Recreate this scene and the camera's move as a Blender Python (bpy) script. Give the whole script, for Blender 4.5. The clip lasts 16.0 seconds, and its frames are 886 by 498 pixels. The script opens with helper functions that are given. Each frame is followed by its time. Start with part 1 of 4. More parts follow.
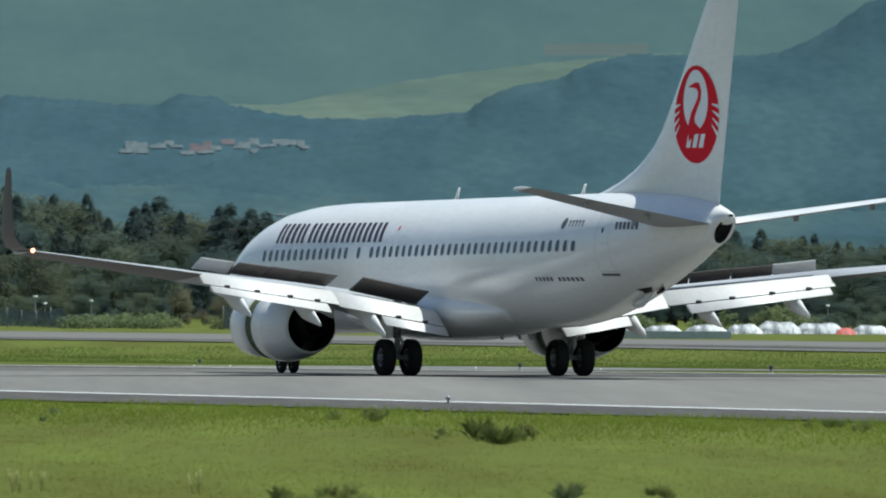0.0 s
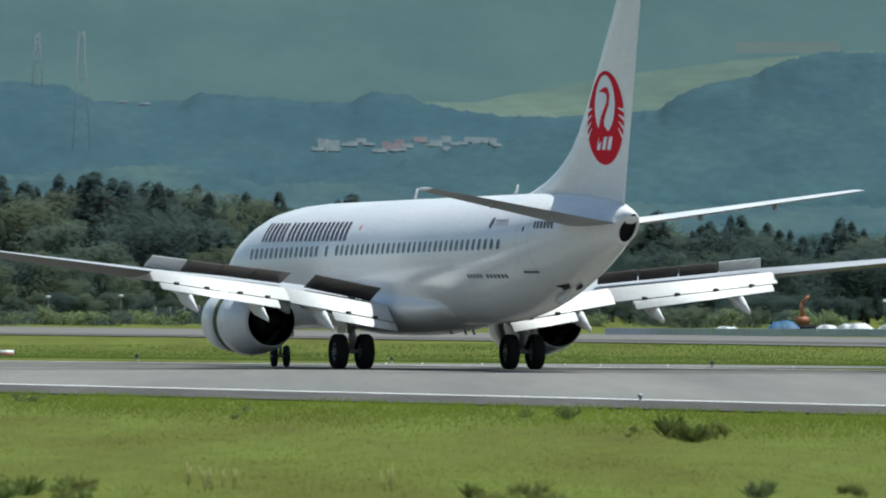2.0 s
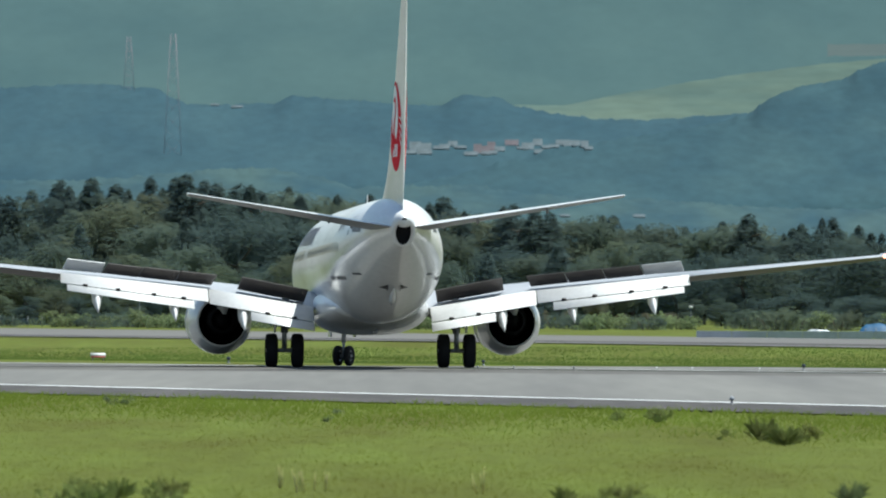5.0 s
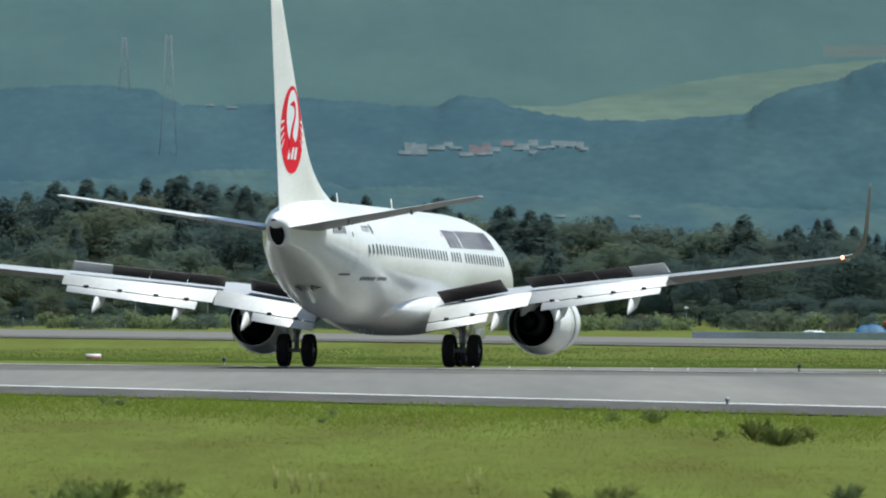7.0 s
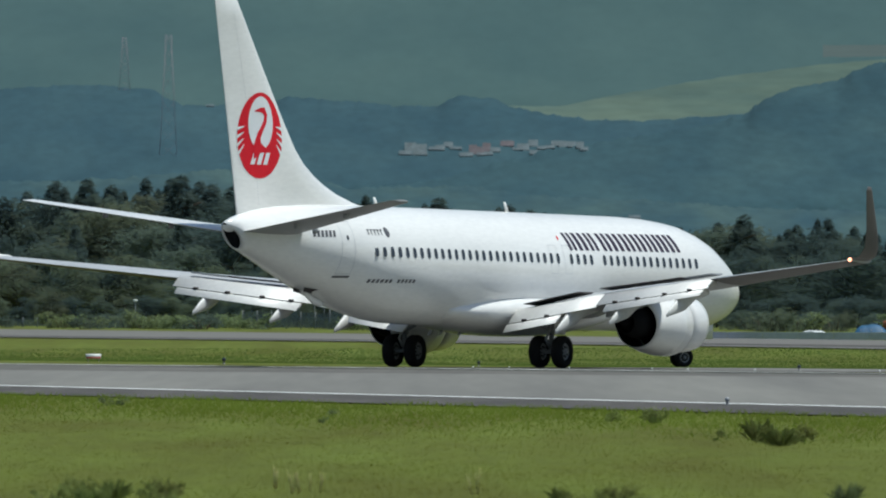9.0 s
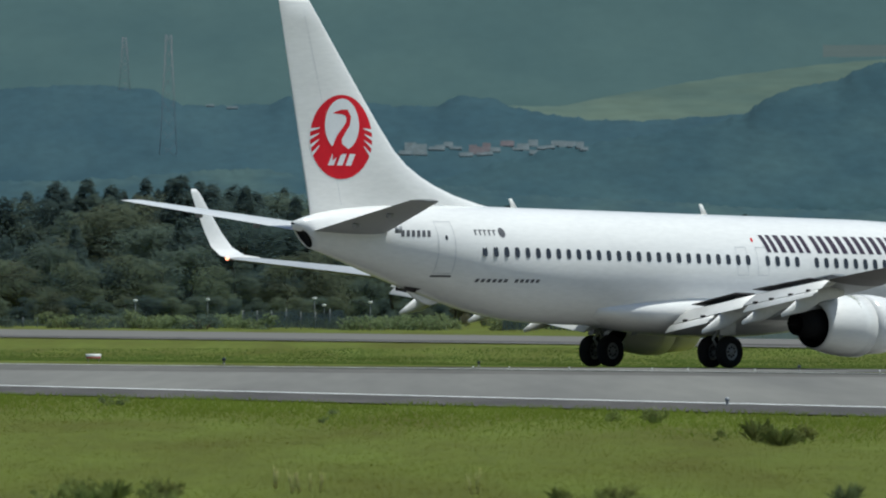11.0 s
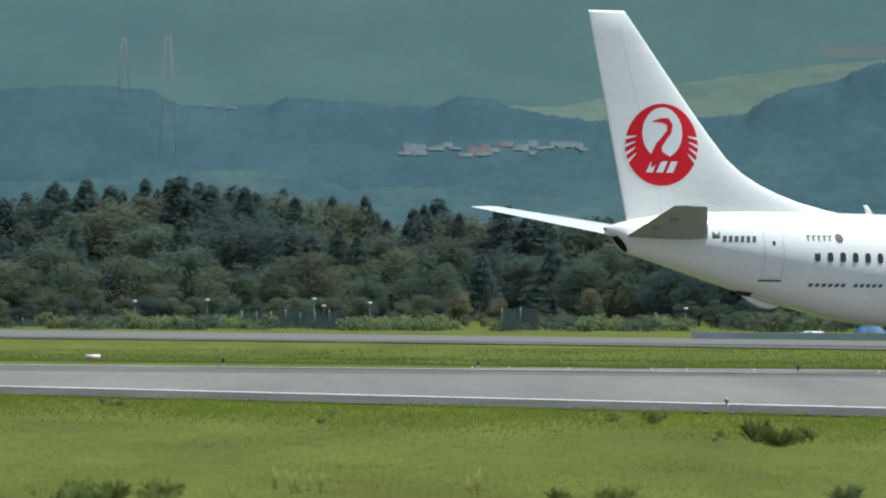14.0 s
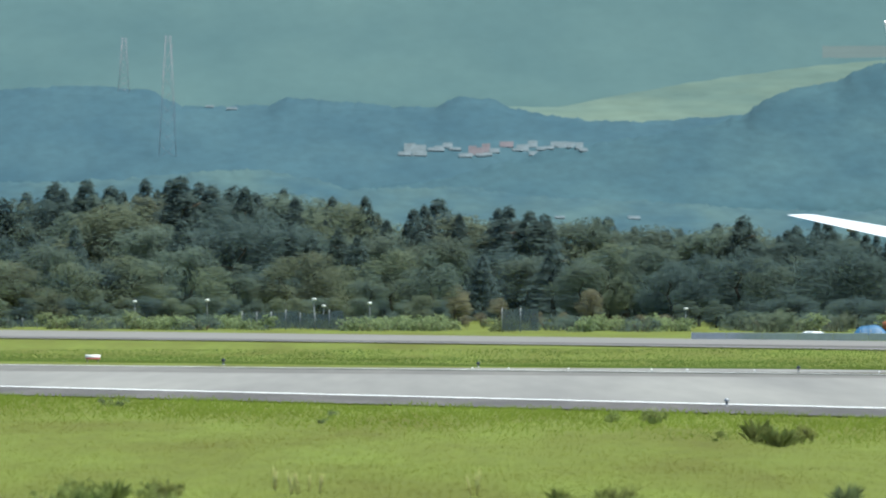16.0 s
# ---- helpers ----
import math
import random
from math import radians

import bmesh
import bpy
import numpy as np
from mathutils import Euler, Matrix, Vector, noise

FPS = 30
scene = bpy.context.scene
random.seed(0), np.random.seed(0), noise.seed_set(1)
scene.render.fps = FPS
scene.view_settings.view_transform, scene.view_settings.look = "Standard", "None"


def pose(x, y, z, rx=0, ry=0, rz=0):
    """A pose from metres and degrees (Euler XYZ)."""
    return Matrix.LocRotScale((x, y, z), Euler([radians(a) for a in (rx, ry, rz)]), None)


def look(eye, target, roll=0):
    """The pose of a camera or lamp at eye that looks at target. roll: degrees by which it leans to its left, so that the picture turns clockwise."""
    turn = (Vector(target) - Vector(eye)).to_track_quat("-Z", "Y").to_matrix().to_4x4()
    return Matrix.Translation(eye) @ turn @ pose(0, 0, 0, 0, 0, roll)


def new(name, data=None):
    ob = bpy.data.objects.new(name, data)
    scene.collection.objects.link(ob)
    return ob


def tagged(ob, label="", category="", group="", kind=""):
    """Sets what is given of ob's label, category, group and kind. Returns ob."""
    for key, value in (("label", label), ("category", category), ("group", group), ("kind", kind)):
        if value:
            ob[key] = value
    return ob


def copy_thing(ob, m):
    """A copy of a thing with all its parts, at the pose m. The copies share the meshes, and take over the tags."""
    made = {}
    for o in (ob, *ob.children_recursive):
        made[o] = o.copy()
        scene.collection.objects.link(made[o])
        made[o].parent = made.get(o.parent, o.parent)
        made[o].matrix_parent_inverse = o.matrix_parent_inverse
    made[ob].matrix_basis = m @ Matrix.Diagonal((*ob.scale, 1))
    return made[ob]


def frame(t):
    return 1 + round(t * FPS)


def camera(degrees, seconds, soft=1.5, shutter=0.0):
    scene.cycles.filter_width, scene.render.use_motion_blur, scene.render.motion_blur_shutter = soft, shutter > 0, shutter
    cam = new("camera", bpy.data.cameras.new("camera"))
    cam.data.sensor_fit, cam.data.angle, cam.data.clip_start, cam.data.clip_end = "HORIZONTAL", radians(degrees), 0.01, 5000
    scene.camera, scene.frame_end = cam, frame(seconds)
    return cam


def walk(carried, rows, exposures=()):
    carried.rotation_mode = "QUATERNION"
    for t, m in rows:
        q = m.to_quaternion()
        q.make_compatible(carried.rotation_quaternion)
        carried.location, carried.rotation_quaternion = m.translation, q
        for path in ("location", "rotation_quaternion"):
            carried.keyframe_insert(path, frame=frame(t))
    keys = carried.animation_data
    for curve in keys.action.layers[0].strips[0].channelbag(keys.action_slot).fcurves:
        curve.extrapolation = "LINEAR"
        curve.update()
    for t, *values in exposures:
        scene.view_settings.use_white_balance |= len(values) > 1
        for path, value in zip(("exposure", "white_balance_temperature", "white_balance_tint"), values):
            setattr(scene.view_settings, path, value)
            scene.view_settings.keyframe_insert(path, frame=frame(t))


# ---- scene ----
from mathutils.bvhtree import BVHTree

# the long lens stands still and pans a little; one place, one aircraft
cam = camera(2.952, 16.0, soft=2.0)
cam.data.dof.use_dof, cam.data.dof.focus_distance, cam.data.dof.aperture_fstop = True, 570.0, 8.5
F = 30430.0
PAN = [(0.0, -494, -1), (0.5, -381, -4), (1.0, -294, -6), (1.5, -229, -6), (2.0, -154, -6), (2.5, -56, -6), (3.0, -10, -4),
       (3.5, 8, -4), (4.2, 9, -2.5), (6.3, 3, -1), (7.0, 0, 0), (9.2, 0, 0), (12.0, 0, 0), (14.0, -1, 1), (16.0, -1, 1.5)]
EYE = Vector((0, 0, 2.822))


def aim(dx, dy):
    return look(EYE, EYE + Vector((-dx / F, 1, math.tan(radians(0.1158)) + dy / F)) * 600, 0.2115)


walk(cam, [(t, aim(dx, dy)) for t, dx, dy in PAN],
     [(t, e, 6050, 2) for t, e in ((0.0, 0.03), (4.0, 0.27), (6.5, 0.29), (7.0, 0.14), (8.0, -0.14), (9.0, -0.3), (11.5, -0.36), (12.5, -0.2), (13.5, 0.03), (14.0, 0.13), (14.5, 0.36), (15.0, 0.56), (16.0, 0.78))])

# ---- light ----
SUN_AZ, SUN_EL = 7.0, 70.0          # degrees from +x towards +y, and above the horizon
world = bpy.data.worlds.new("sky")
scene.world = world
world.use_nodes = True
wn = world.node_tree.nodes
sky = wn.new("ShaderNodeTexSky")
sky.sky_type, sky.sun_disc = "NISHITA", False
sky.sun_elevation, sky.sun_rotation = radians(SUN_EL), radians(90 - SUN_AZ)
wn["Background"].inputs[1].default_value = 0.092
world.node_tree.links.new(sky.outputs[0], wn["Background"].inputs[0])
sun = new("sun", bpy.data.lights.new("sun", "SUN"))
sun.data.energy, sun.data.angle, sun.data.color = 5.0, radians(0.5), (1.0, 0.96, 0.9)
sun.matrix_world = look((math.cos(radians(SUN_EL)) * math.cos(radians(SUN_AZ)) * 100, math.cos(radians(SUN_EL)) * math.sin(radians(SUN_AZ)) * 100,
                         math.sin(radians(SUN_EL)) * 100), (0, 0, 0))


# ---- materials ----
def mat(name, col, rough=0.6, metal=0.0, var=0.12, scale=3.0, bump=0.0, col2=None, fine=None, rand=0.0, coat=0.0, stretch=(1, 1, 1), turn=0.0, spread=0.18):
    """Base colour broken up at two scales, gloss varied with it, fine relief."""
    m = bpy.data.materials.new(name)
    m.use_nodes = True
    n, l = m.node_tree.nodes, m.node_tree.links
    b = n["Principled BSDF"]
    b.inputs["Metallic"].default_value = metal
    b.inputs["Coat Weight"].default_value = coat
    if rough >= 0.8:
        b.inputs["Specular IOR Level"].default_value = 0.12
    co = n.new("ShaderNodeTexCoord")
    mp = n.new("ShaderNodeMapping")
    mp.inputs["Scale"].default_value = stretch
    mp.inputs["Rotation"].default_value = (0, 0, radians(turn))
    l.new(co.outputs["Object"], mp.inputs[0])
    big, small = n.new("ShaderNodeTexNoise"), n.new("ShaderNodeTexNoise")
    big.inputs["Scale"].default_value, big.inputs["Detail"].default_value = scale, 4
    small.inputs["Scale"].default_value, small.inputs["Detail"].default_value = fine or scale * 9, 3
    l.new(mp.outputs[0], big.inputs[0]), l.new(mp.outputs[0], small.inputs[0])
    r = n.new("ShaderNodeValToRGB")
    r.color_ramp.elements[0].position, r.color_ramp.elements[1].position = 0.5 - spread, 0.5 + spread
    c2 = col2 or tuple(max(0, c * (1 - var * 1.6)) for c in col)
    r.color_ramp.elements[0].color, r.color_ramp.elements[1].color = (*c2, 1), (*col, 1)
    l.new(big.outputs[0], r.inputs[0])
    hsv = n.new("ShaderNodeHueSaturation")
    l.new(r.outputs[0], hsv.inputs["Color"])
    mr = n.new("ShaderNodeMapRange")
    mr.inputs[3].default_value, mr.inputs[4].default_value = 1 - var, 1 + var
    mr.inputs[1].default_value, mr.inputs[2].default_value = 0.3, 0.7
    l.new(small.outputs[0], mr.inputs[0])
    value = mr.outputs[0]
    if rand:
        oi = n.new("ShaderNodeObjectInfo")
        ge = n.new("ShaderNodeNewGeometry")
        ad, mu = n.new("ShaderNodeMath"), n.new("ShaderNodeMath")
        ad.operation, mu.operation = "ADD", "MULTIPLY"
        l.new(oi.outputs["Random"], ad.inputs[0]), l.new(ge.outputs["Random Per Island"], ad.inputs[1])
        m2 = n.new("ShaderNodeMapRange")
        m2.inputs[1].default_value, m2.inputs[2].default_value = 0, 2
        m2.inputs[3].default_value, m2.inputs[4].default_value = 1 - rand, 1 + rand
        l.new(ad.outputs[0], m2.inputs[0])
        l.new(m2.outputs[0], mu.inputs[0]), l.new(value, mu.inputs[1])
        value = mu.outputs[0]
        hu = n.new("ShaderNodeMapRange")
        hu.inputs[3].default_value, hu.inputs[4].default_value = 0.5 - 0.05 * rand, 0.5 + 0.06 * rand
        l.new(oi.outputs["Random"], hu.inputs[0])
        l.new(hu.outputs[0], hsv.inputs["Hue"])
    l.new(value, hsv.inputs["Value"])
    l.new(hsv.outputs[0], b.inputs["Base Color"])
    rr = n.new("ShaderNodeMapRange")
    rr.inputs[3].default_value, rr.inputs[4].default_value = max(0.03, rough - 0.08), min(1, rough + 0.08)
    l.new(big.outputs[0], rr.inputs[0])
    l.new(rr.outputs[0], b.inputs["Roughness"])
    if bump:
        bu = n.new("ShaderNodeBump")
        bu.inputs["Strength"].default_value, bu.inputs["Distance"].default_value = 0.6, bump
        l.new(small.outputs[0], bu.inputs["Height"])
        l.new(bu.outputs[0], b.inputs["Normal"])
    return m


PAINT = mat("white_aircraft_paint", (0.85, 0.84, 0.815), 0.22, var=0.035, scale=0.5, fine=6, coat=0.18, stretch=(0.4, 1, 1.6))
PAINT.node_tree.nodes["Principled BSDF"].inputs["Specular IOR Level"].default_value = 0.35
WINGGREY = mat("grey_wing_paint", (0.44, 0.45, 0.46), 0.4, var=0.06, scale=0.6, stretch=(1, 0.4, 1))
FLAPWHITE = mat("pale_flap_paint", (0.74, 0.73, 0.70), 0.42, var=0.05, scale=0.8)
SPOILER = mat("shaded_spoiler_underside", (0.080, 0.070, 0.065), 0.6, var=0.15, scale=2)
DARKMETAL = mat("sooty_exhaust_metal", (0.05, 0.045, 0.045), 0.5, 0.7, var=0.2, scale=3)
BLACKSOOT = mat("black_duct", (0.012, 0.012, 0.013), 0.8, var=0.2)
RUBBER = mat("tyre_rubber", (0.022, 0.022, 0.023), 0.8, var=0.2, scale=4)
STABLOW = mat("shade_grey_tailplane_underside", (0.27, 0.27, 0.27), 0.4, var=0.08, scale=1.0)
WINGLOW = mat("wing_shade_winglet_dark", (0.115, 0.102, 0.098), 0.5, var=0.12, scale=1.0)
HUB = mat("wheel_hub_metal", (0.252, 0.258, 0.264), 0.45, 0.4, var=0.1, scale=5)
STRUT = mat("gear_strut_paint", (0.35, 0.36, 0.37), 0.45, 0.2, var=0.15, scale=3)
CASCADE = mat("green_cascade_vanes", (0.13, 0.16, 0.07), 0.6, var=0.2, scale=8)
GLASSDARK = mat("dark_cabin_window", (0.045, 0.05, 0.06), 0.12, var=0.1)
SEAM = mat("grey_panel_seam", (0.58, 0.59, 0.60), 0.6, var=0.1)
REDLOGO = mat("red_tail_paint", (0.66, 0.018, 0.032), 0.8, var=0.05)
WHITELOGO = mat("white_tail_paint", (0.80, 0.81, 0.82), 0.4, var=0.03)
INK = mat("dark_plum_lettering", (0.045, 0.028, 0.05), 0.45, var=0.08)
INKGREY = mat("grey_lettering", (0.10, 0.10, 0.11), 0.5, var=0.08)
ASPHALT = mat("pale_worn_asphalt", (0.2046, 0.1981, 0.1786), 0.85, var=0.06, scale=0.22, fine=1.6, col2=(0.1451, 0.1404, 0.1293), bump=0.004, stretch=(1, 0.02, 1), turn=-17.4, spread=0.2)
SHOULDER = mat("dark_asphalt_shoulder", (0.100, 0.092, 0.086), 0.9, var=0.12, scale=0.5, fine=3, col2=(0.066, 0.062, 0.058), stretch=(1, 0.06, 1))
LIP = mat("shadowed_lip_strip", (0.075, 0.078, 0.062), 0.9, var=0.2, scale=0.6, fine=3, col2=(0.036, 0.040, 0.030), stretch=(1, 0.1, 1))
STAINED = mat("tan_stained_asphalt", (0.140, 0.134, 0.120), 0.85, var=0.07, scale=0.25, fine=1.8, col2=(0.105, 0.100, 0.090), bump=0.004, stretch=(1, 0.02, 1), turn=-17.4, spread=0.2)
LINEPAINT = mat("white_line_paint", (0.74, 0.74, 0.72), 0.7, var=0.12, scale=0.6)
TAXI = mat("grey_taxiway_concrete", (0.163, 0.156, 0.143), 0.85, var=0.08, scale=0.1)
GRASS = mat("mown_grass_ground", (0.108, 0.134, 0.021), 0.95, var=0.10, scale=0.34, fine=2.2, col2=(0.080, 0.086, 0.011), stretch=(1.0, 0.07, 1), spread=0.2)
BLADE = mat("grass_blades", (0.112, 0.132, 0.019), 0.9, var=0.08, scale=0.34, fine=2.2, rand=0.06, stretch=(1, 0.07, 1), col2=(0.086, 0.090, 0.012), spread=0.2)
FRINGE = mat("long_green_grass_blades", (0.120, 0.158, 0.025), 0.9, var=0.10, scale=0.5, rand=0.14, stretch=(1, 0.08, 1), col2=(0.092, 0.120, 0.018))
FARBLADE = mat("lush_grass_blades", (0.100, 0.146, 0.036), 0.9, var=0.12, scale=0.3, rand=0.08, stretch=(1, 0.08, 1), col2=(0.084, 0.116, 0.026))
DRY = mat("pale_seed_grass", (0.66, 0.62, 0.32), 0.9, var=0.15, rand=0.2)
WEED = mat("dark_weed_leaves", (0.250, 0.290, 0.090), 0.85, var=0.2, scale=1.5, rand=0.35)
# the wood's leaf colours are lifted and blued, distance haze put into them
LEAFA = mat("broadleaf_foliage", (0.130, 0.165, 0.122), 0.8, var=0.10, scale=0.25, rand=0.30, col2=(0.098, 0.134, 0.108))
LEAFE = mat("warm_broadleaf_foliage", (0.154, 0.178, 0.112), 0.8, var=0.10, scale=0.25, rand=0.30, col2=(0.116, 0.144, 0.098))
LEAFF = mat("deep_broadleaf_foliage", (0.086, 0.122, 0.106), 0.8, var=0.10, scale=0.25, rand=0.30, col2=(0.068, 0.100, 0.092))
LEAFB = mat("cedar_foliage", (0.098, 0.138, 0.124), 0.85, var=0.10, scale=0.5, rand=0.26)
LEAFC = mat("yellow_green_shrub_leaves", (0.220, 0.270, 0.130), 0.85, var=0.12, scale=0.8, rand=0.2)
LEAFD = mat("olive_brown_foliage", (0.220, 0.206, 0.134), 0.85, var=0.12, scale=0.5, rand=0.24)


def leafy(m, share=0.60, gaps=0.0):
    """Lets part of the light through thin leaves, and some past them where a spray has gaps."""
    n, l = m.node_tree.nodes, m.node_tree.links
    b, out = n["Principled BSDF"], n["Material Output"]
    tr, mx = n.new("ShaderNodeBsdfTranslucent"), n.new("ShaderNodeMixShader")
    mx.inputs[0].default_value = share
    l.new(b.inputs["Base Color"].links[0].from_socket, tr.inputs["Color"])
    l.new(b.outputs[0], mx.inputs[1]), l.new(tr.outputs[0], mx.inputs[2]), l.new(mx.outputs[0], out.inputs["Surface"])
    if gaps:
        clear, both = n.new("ShaderNodeBsdfTransparent"), n.new("ShaderNodeMixShader")
        both.inputs[0].default_value = gaps
        l.new(mx.outputs[0], both.inputs[1]), l.new(clear.outputs[0], both.inputs[2]), l.new(both.outputs[0], out.inputs["Surface"])
    return m


for leaf in (BLADE, FRINGE, FARBLADE, DRY, WEED, LEAFA, LEAFE, LEAFF, LEAFB, LEAFC, LEAFD):
    leafy(leaf, 0.6 if leaf in (BLADE, FRINGE) else 0.5, {LEAFA: 0.5, LEAFE: 0.5, LEAFF: 0.5, LEAFD: 0.5, LEAFB: 0.45, LEAFC: 0.35, WEED: 0.1}.get(leaf, 0.0))
BARK = mat("bark", (0.09, 0.07, 0.05), 0.9, var=0.25, scale=4, bump=0.01)


# ---- mesh helpers ----
def part(name, bm, material, parent=None, label="", smooth=True):
    me = bpy.data.meshes.new(name)
    bmesh.ops.recalc_face_normals(bm, faces=bm.faces)
    for f in bm.faces:
        f.smooth = smooth
    bm.to_mesh(me)
    bm.free()
    for m in material if isinstance(material, (list, tuple)) else [material]:
        me.materials.append(m)
    ob = new(name, me)
    ob.parent = parent
    if label:
        tagged(ob, label)
    return ob


def shared(name, me, parent, loc=(0, 0, 0)):
    ob = new(name, me)
    ob.parent = parent
    ob.location = loc
    return ob


def loft(bm, rings, caps=True, mi=0, closed=True):
    vs = [[bm.verts.new(p) for p in r] for r in rings]
    n = len(rings[0])
    for a, b in zip(vs, vs[1:]):
        for i in range(n if closed else n - 1):
            j = (i + 1) % n
            f = bm.faces.new((a[i], a[j], b[j], b[i]))
            f.material_index = mi
    if caps:
        for r in (vs[0], vs[-1]):
            bm.faces.new(r).material_index = mi
    return vs


def box(bm, x0, x1, y0, y1, z0, z1, bev=0.0, mi=0):
    r = bmesh.ops.create_cube(bm, size=1, matrix=Matrix.LocRotScale(((x0 + x1) / 2, (y0 + y1) / 2, (z0 + z1) / 2), None, (x1 - x0, y1 - y0, z1 - z0)))
    for f in {f for v in r["verts"] for f in v.link_faces}:
        f.material_index = mi
    if bev:
        bmesh.ops.bevel(bm, geom=list({e for v in r["verts"] for e in v.link_edges}), offset=bev, segments=2, affect="EDGES")


def rod(bm, a, b, r0, r1=None, n=10, mi=0):
    a, b = Vector(a), Vector(b)
    q = (b - a).to_track_quat("Z", "Y").to_matrix()
    r1 = r0 if r1 is None else r1
    rings = [[p + q @ Vector((r * math.cos(k * math.tau / n), r * math.sin(k * math.tau / n), 0)) for k in range(n)] for p, r in ((a, r0), (b, r1))]
    loft(bm, rings, mi=mi)


def revolve(bm, prof, n=36, axis="x", centre=(0, 0, 0), mi=0, caps=False):
    rings = []
    for u, r in prof:
        ring = []
        for k in range(n):
            a = k * math.tau / n
            p = (u, r * math.cos(a), r * math.sin(a)) if axis == "x" else (r * math.cos(a), u, r * math.sin(a)) if axis == "y" else (r * math.cos(a), r * math.sin(a), u)
            ring.append(Vector(p) + Vector(centre))
        rings.append(ring)
    loft(bm, rings, caps=caps, mi=mi)


def curve_through(xs, ys):
    """A smooth curve through knots, with no overshoot."""
    xs, ys = np.array(xs, float), np.array(ys, float)
    h, d = np.diff(xs), np.diff(ys) / np.diff(xs)
    m = np.zeros(len(xs))
    m[0], m[-1] = d[0], d[-1]
    for i in range(1, len(xs) - 1):
        m[i] = 0 if d[i - 1] * d[i] <= 0 else 2 * d[i - 1] * d[i] / (d[i - 1] + d[i])

    def f(x):
        i = int(min(max(np.searchsorted(xs, x) - 1, 0), len(xs) - 2))
        t = min(max((x - xs[i]) / h[i], 0), 1)
        return float((1 + 2 * t) * (1 - t) ** 2 * ys[i] + t * (1 - t) ** 2 * h[i] * m[i] + t * t * (3 - 2 * t) * ys[i + 1] + t * t * (t - 1) * h[i] * m[i + 1])
    return f


# ---- ground ----
# the runway's far edge runs through (0, 575); beyond it the ground falls a little and rises again
FAR_DIR, FAR_N = Vector((0.551, -0.835)), Vector((0.835, 0.551))
dip = curve_through([-400, 0, 6, 12, 24, 37, 52, 80, 100, 150, 400], [0, 0, -0.04, -0.07, -0.09, -0.18, -0.32, -0.40, -0.40, 0, 0])


def height(x, y):
    u = x * FAR_N.x + (y - 575) * FAR_N.y
    fade = min(1, max(0, 1 - (abs(x) - 150) / 200)) * min(1, max(0, (900 - y) / 150))
    return dip(u) * fade if u > 0 else 0.0


def sheet(name, rows_xy, material, lift, label, parent=None, sub=1):
    """A strip of ground between two long edges, laid on the relief."""
    bm = bmesh.new()
    a, b = rows_xy
    na, nb = 60, 12
    g = []
    for i in range(na + 1):
        s = i / na
        p, q = Vector(a[0]).lerp(Vector(a[1]), s), Vector(b[0]).lerp(Vector(b[1]), s)
        row = []
        for j in range(nb + 1):
            v = p.lerp(q, j / nb)
            row.append(bm.verts.new((v.x, v.y, height(v.x, v.y) + lift)))
        g.append(row)
    for i in range(na):
        for j in range(nb):
            bm.faces.new((g[i][j], g[i + 1][j], g[i + 1][j + 1], g[i][j + 1]))
    return tagged(part(name, bm, material), label, kind="structure")


def build_ground():
    xs = sorted(set([-4000, -2000, -1000, -600, -400, -300, -220, -150] + list(range(-100, 101, 5)) + [150, 220, 300, 400, 600, 1000, 2000, 4000]))
    ys = sorted(set([-600, -200, 0, 80, 140] + list(range(160, 560, 20)) + list(range(560, 760, 5)) + list(range(760, 1000, 20)) + [1100, 1300, 1600, 2200, 3000, 4000, 4950]))
    bm = bmesh.new()
    g = [[bm.verts.new((x, y, height(x, y) - 0.04)) for x in xs] for y in ys]
    for a, b in zip(g, g[1:]):
        for i in range(len(xs) - 1):
            bm.faces.new((a[i], a[i + 1], b[i + 1], b[i]))
    tagged(part("ground", bm, GRASS), "wide mown green grass airfield ground", kind="structure")


def along(p, q, s):
    return (p[0] + (q[0] - p[0]) * s, p[1] + (q[1] - p[1]) * s)


NEAR_A, NEAR_B = (-12.1, 468.0), (10.2, 396.5)       # near white line
EDGE_A, EDGE_B = (-11.2, 436.0), (9.55, 371.0)       # near edge of the grass
FARE_A, FARE_B = (-15.4, 599.0), (14.3, 554.0)       # far edge


def build_paving():
    ext = (-6.0, 7.0)
    near = [along(EDGE_A, EDGE_B, s) for s in ext]
    line = [along(NEAR_A, NEAR_B, s) for s in ext]
    far = [along(FARE_A, FARE_B, s) for s in ext]
    sheet("runway", (line, far), ASPHALT, 0.0, "pale grey worn asphalt runway")
    band = [along((-14.24, 552.7), (13.6, 528.0), s) for s in ext]
    sheet("runway_band", (band, [(p[0] - FAR_N.x * 3.2, p[1] - FAR_N.y * 3.2) for p in far]), STAINED, 0.004, "tan stained asphalt along the runway's far side")
    sheet("pavement", (near, line), SHOULDER, -0.004, "dark asphalt runway shoulder")
    w = Vector((0.95, 0.30)).normalized() * 0.78
    sheet("runway_edge_line", (line, [(p[0] + w.x, p[1] + w.y) for p in line]), LINEPAINT, 0.006, "white painted runway edge line")
    # dark strip painted for the shadowed lip of the far edge, with its broken line
    lip = [along(FARE_A, FARE_B, s) for s in (0.4, 7.0)]
    li, fo = [[(p[0] - FAR_N.x * k, p[1] - FAR_N.y * k) for p in lip] for k in (7.0, 3.6)]
    sheet("pavement", (li, fo), LIP, 0.009, "dark strip painted as the shadowed lip of the runway's far edge")
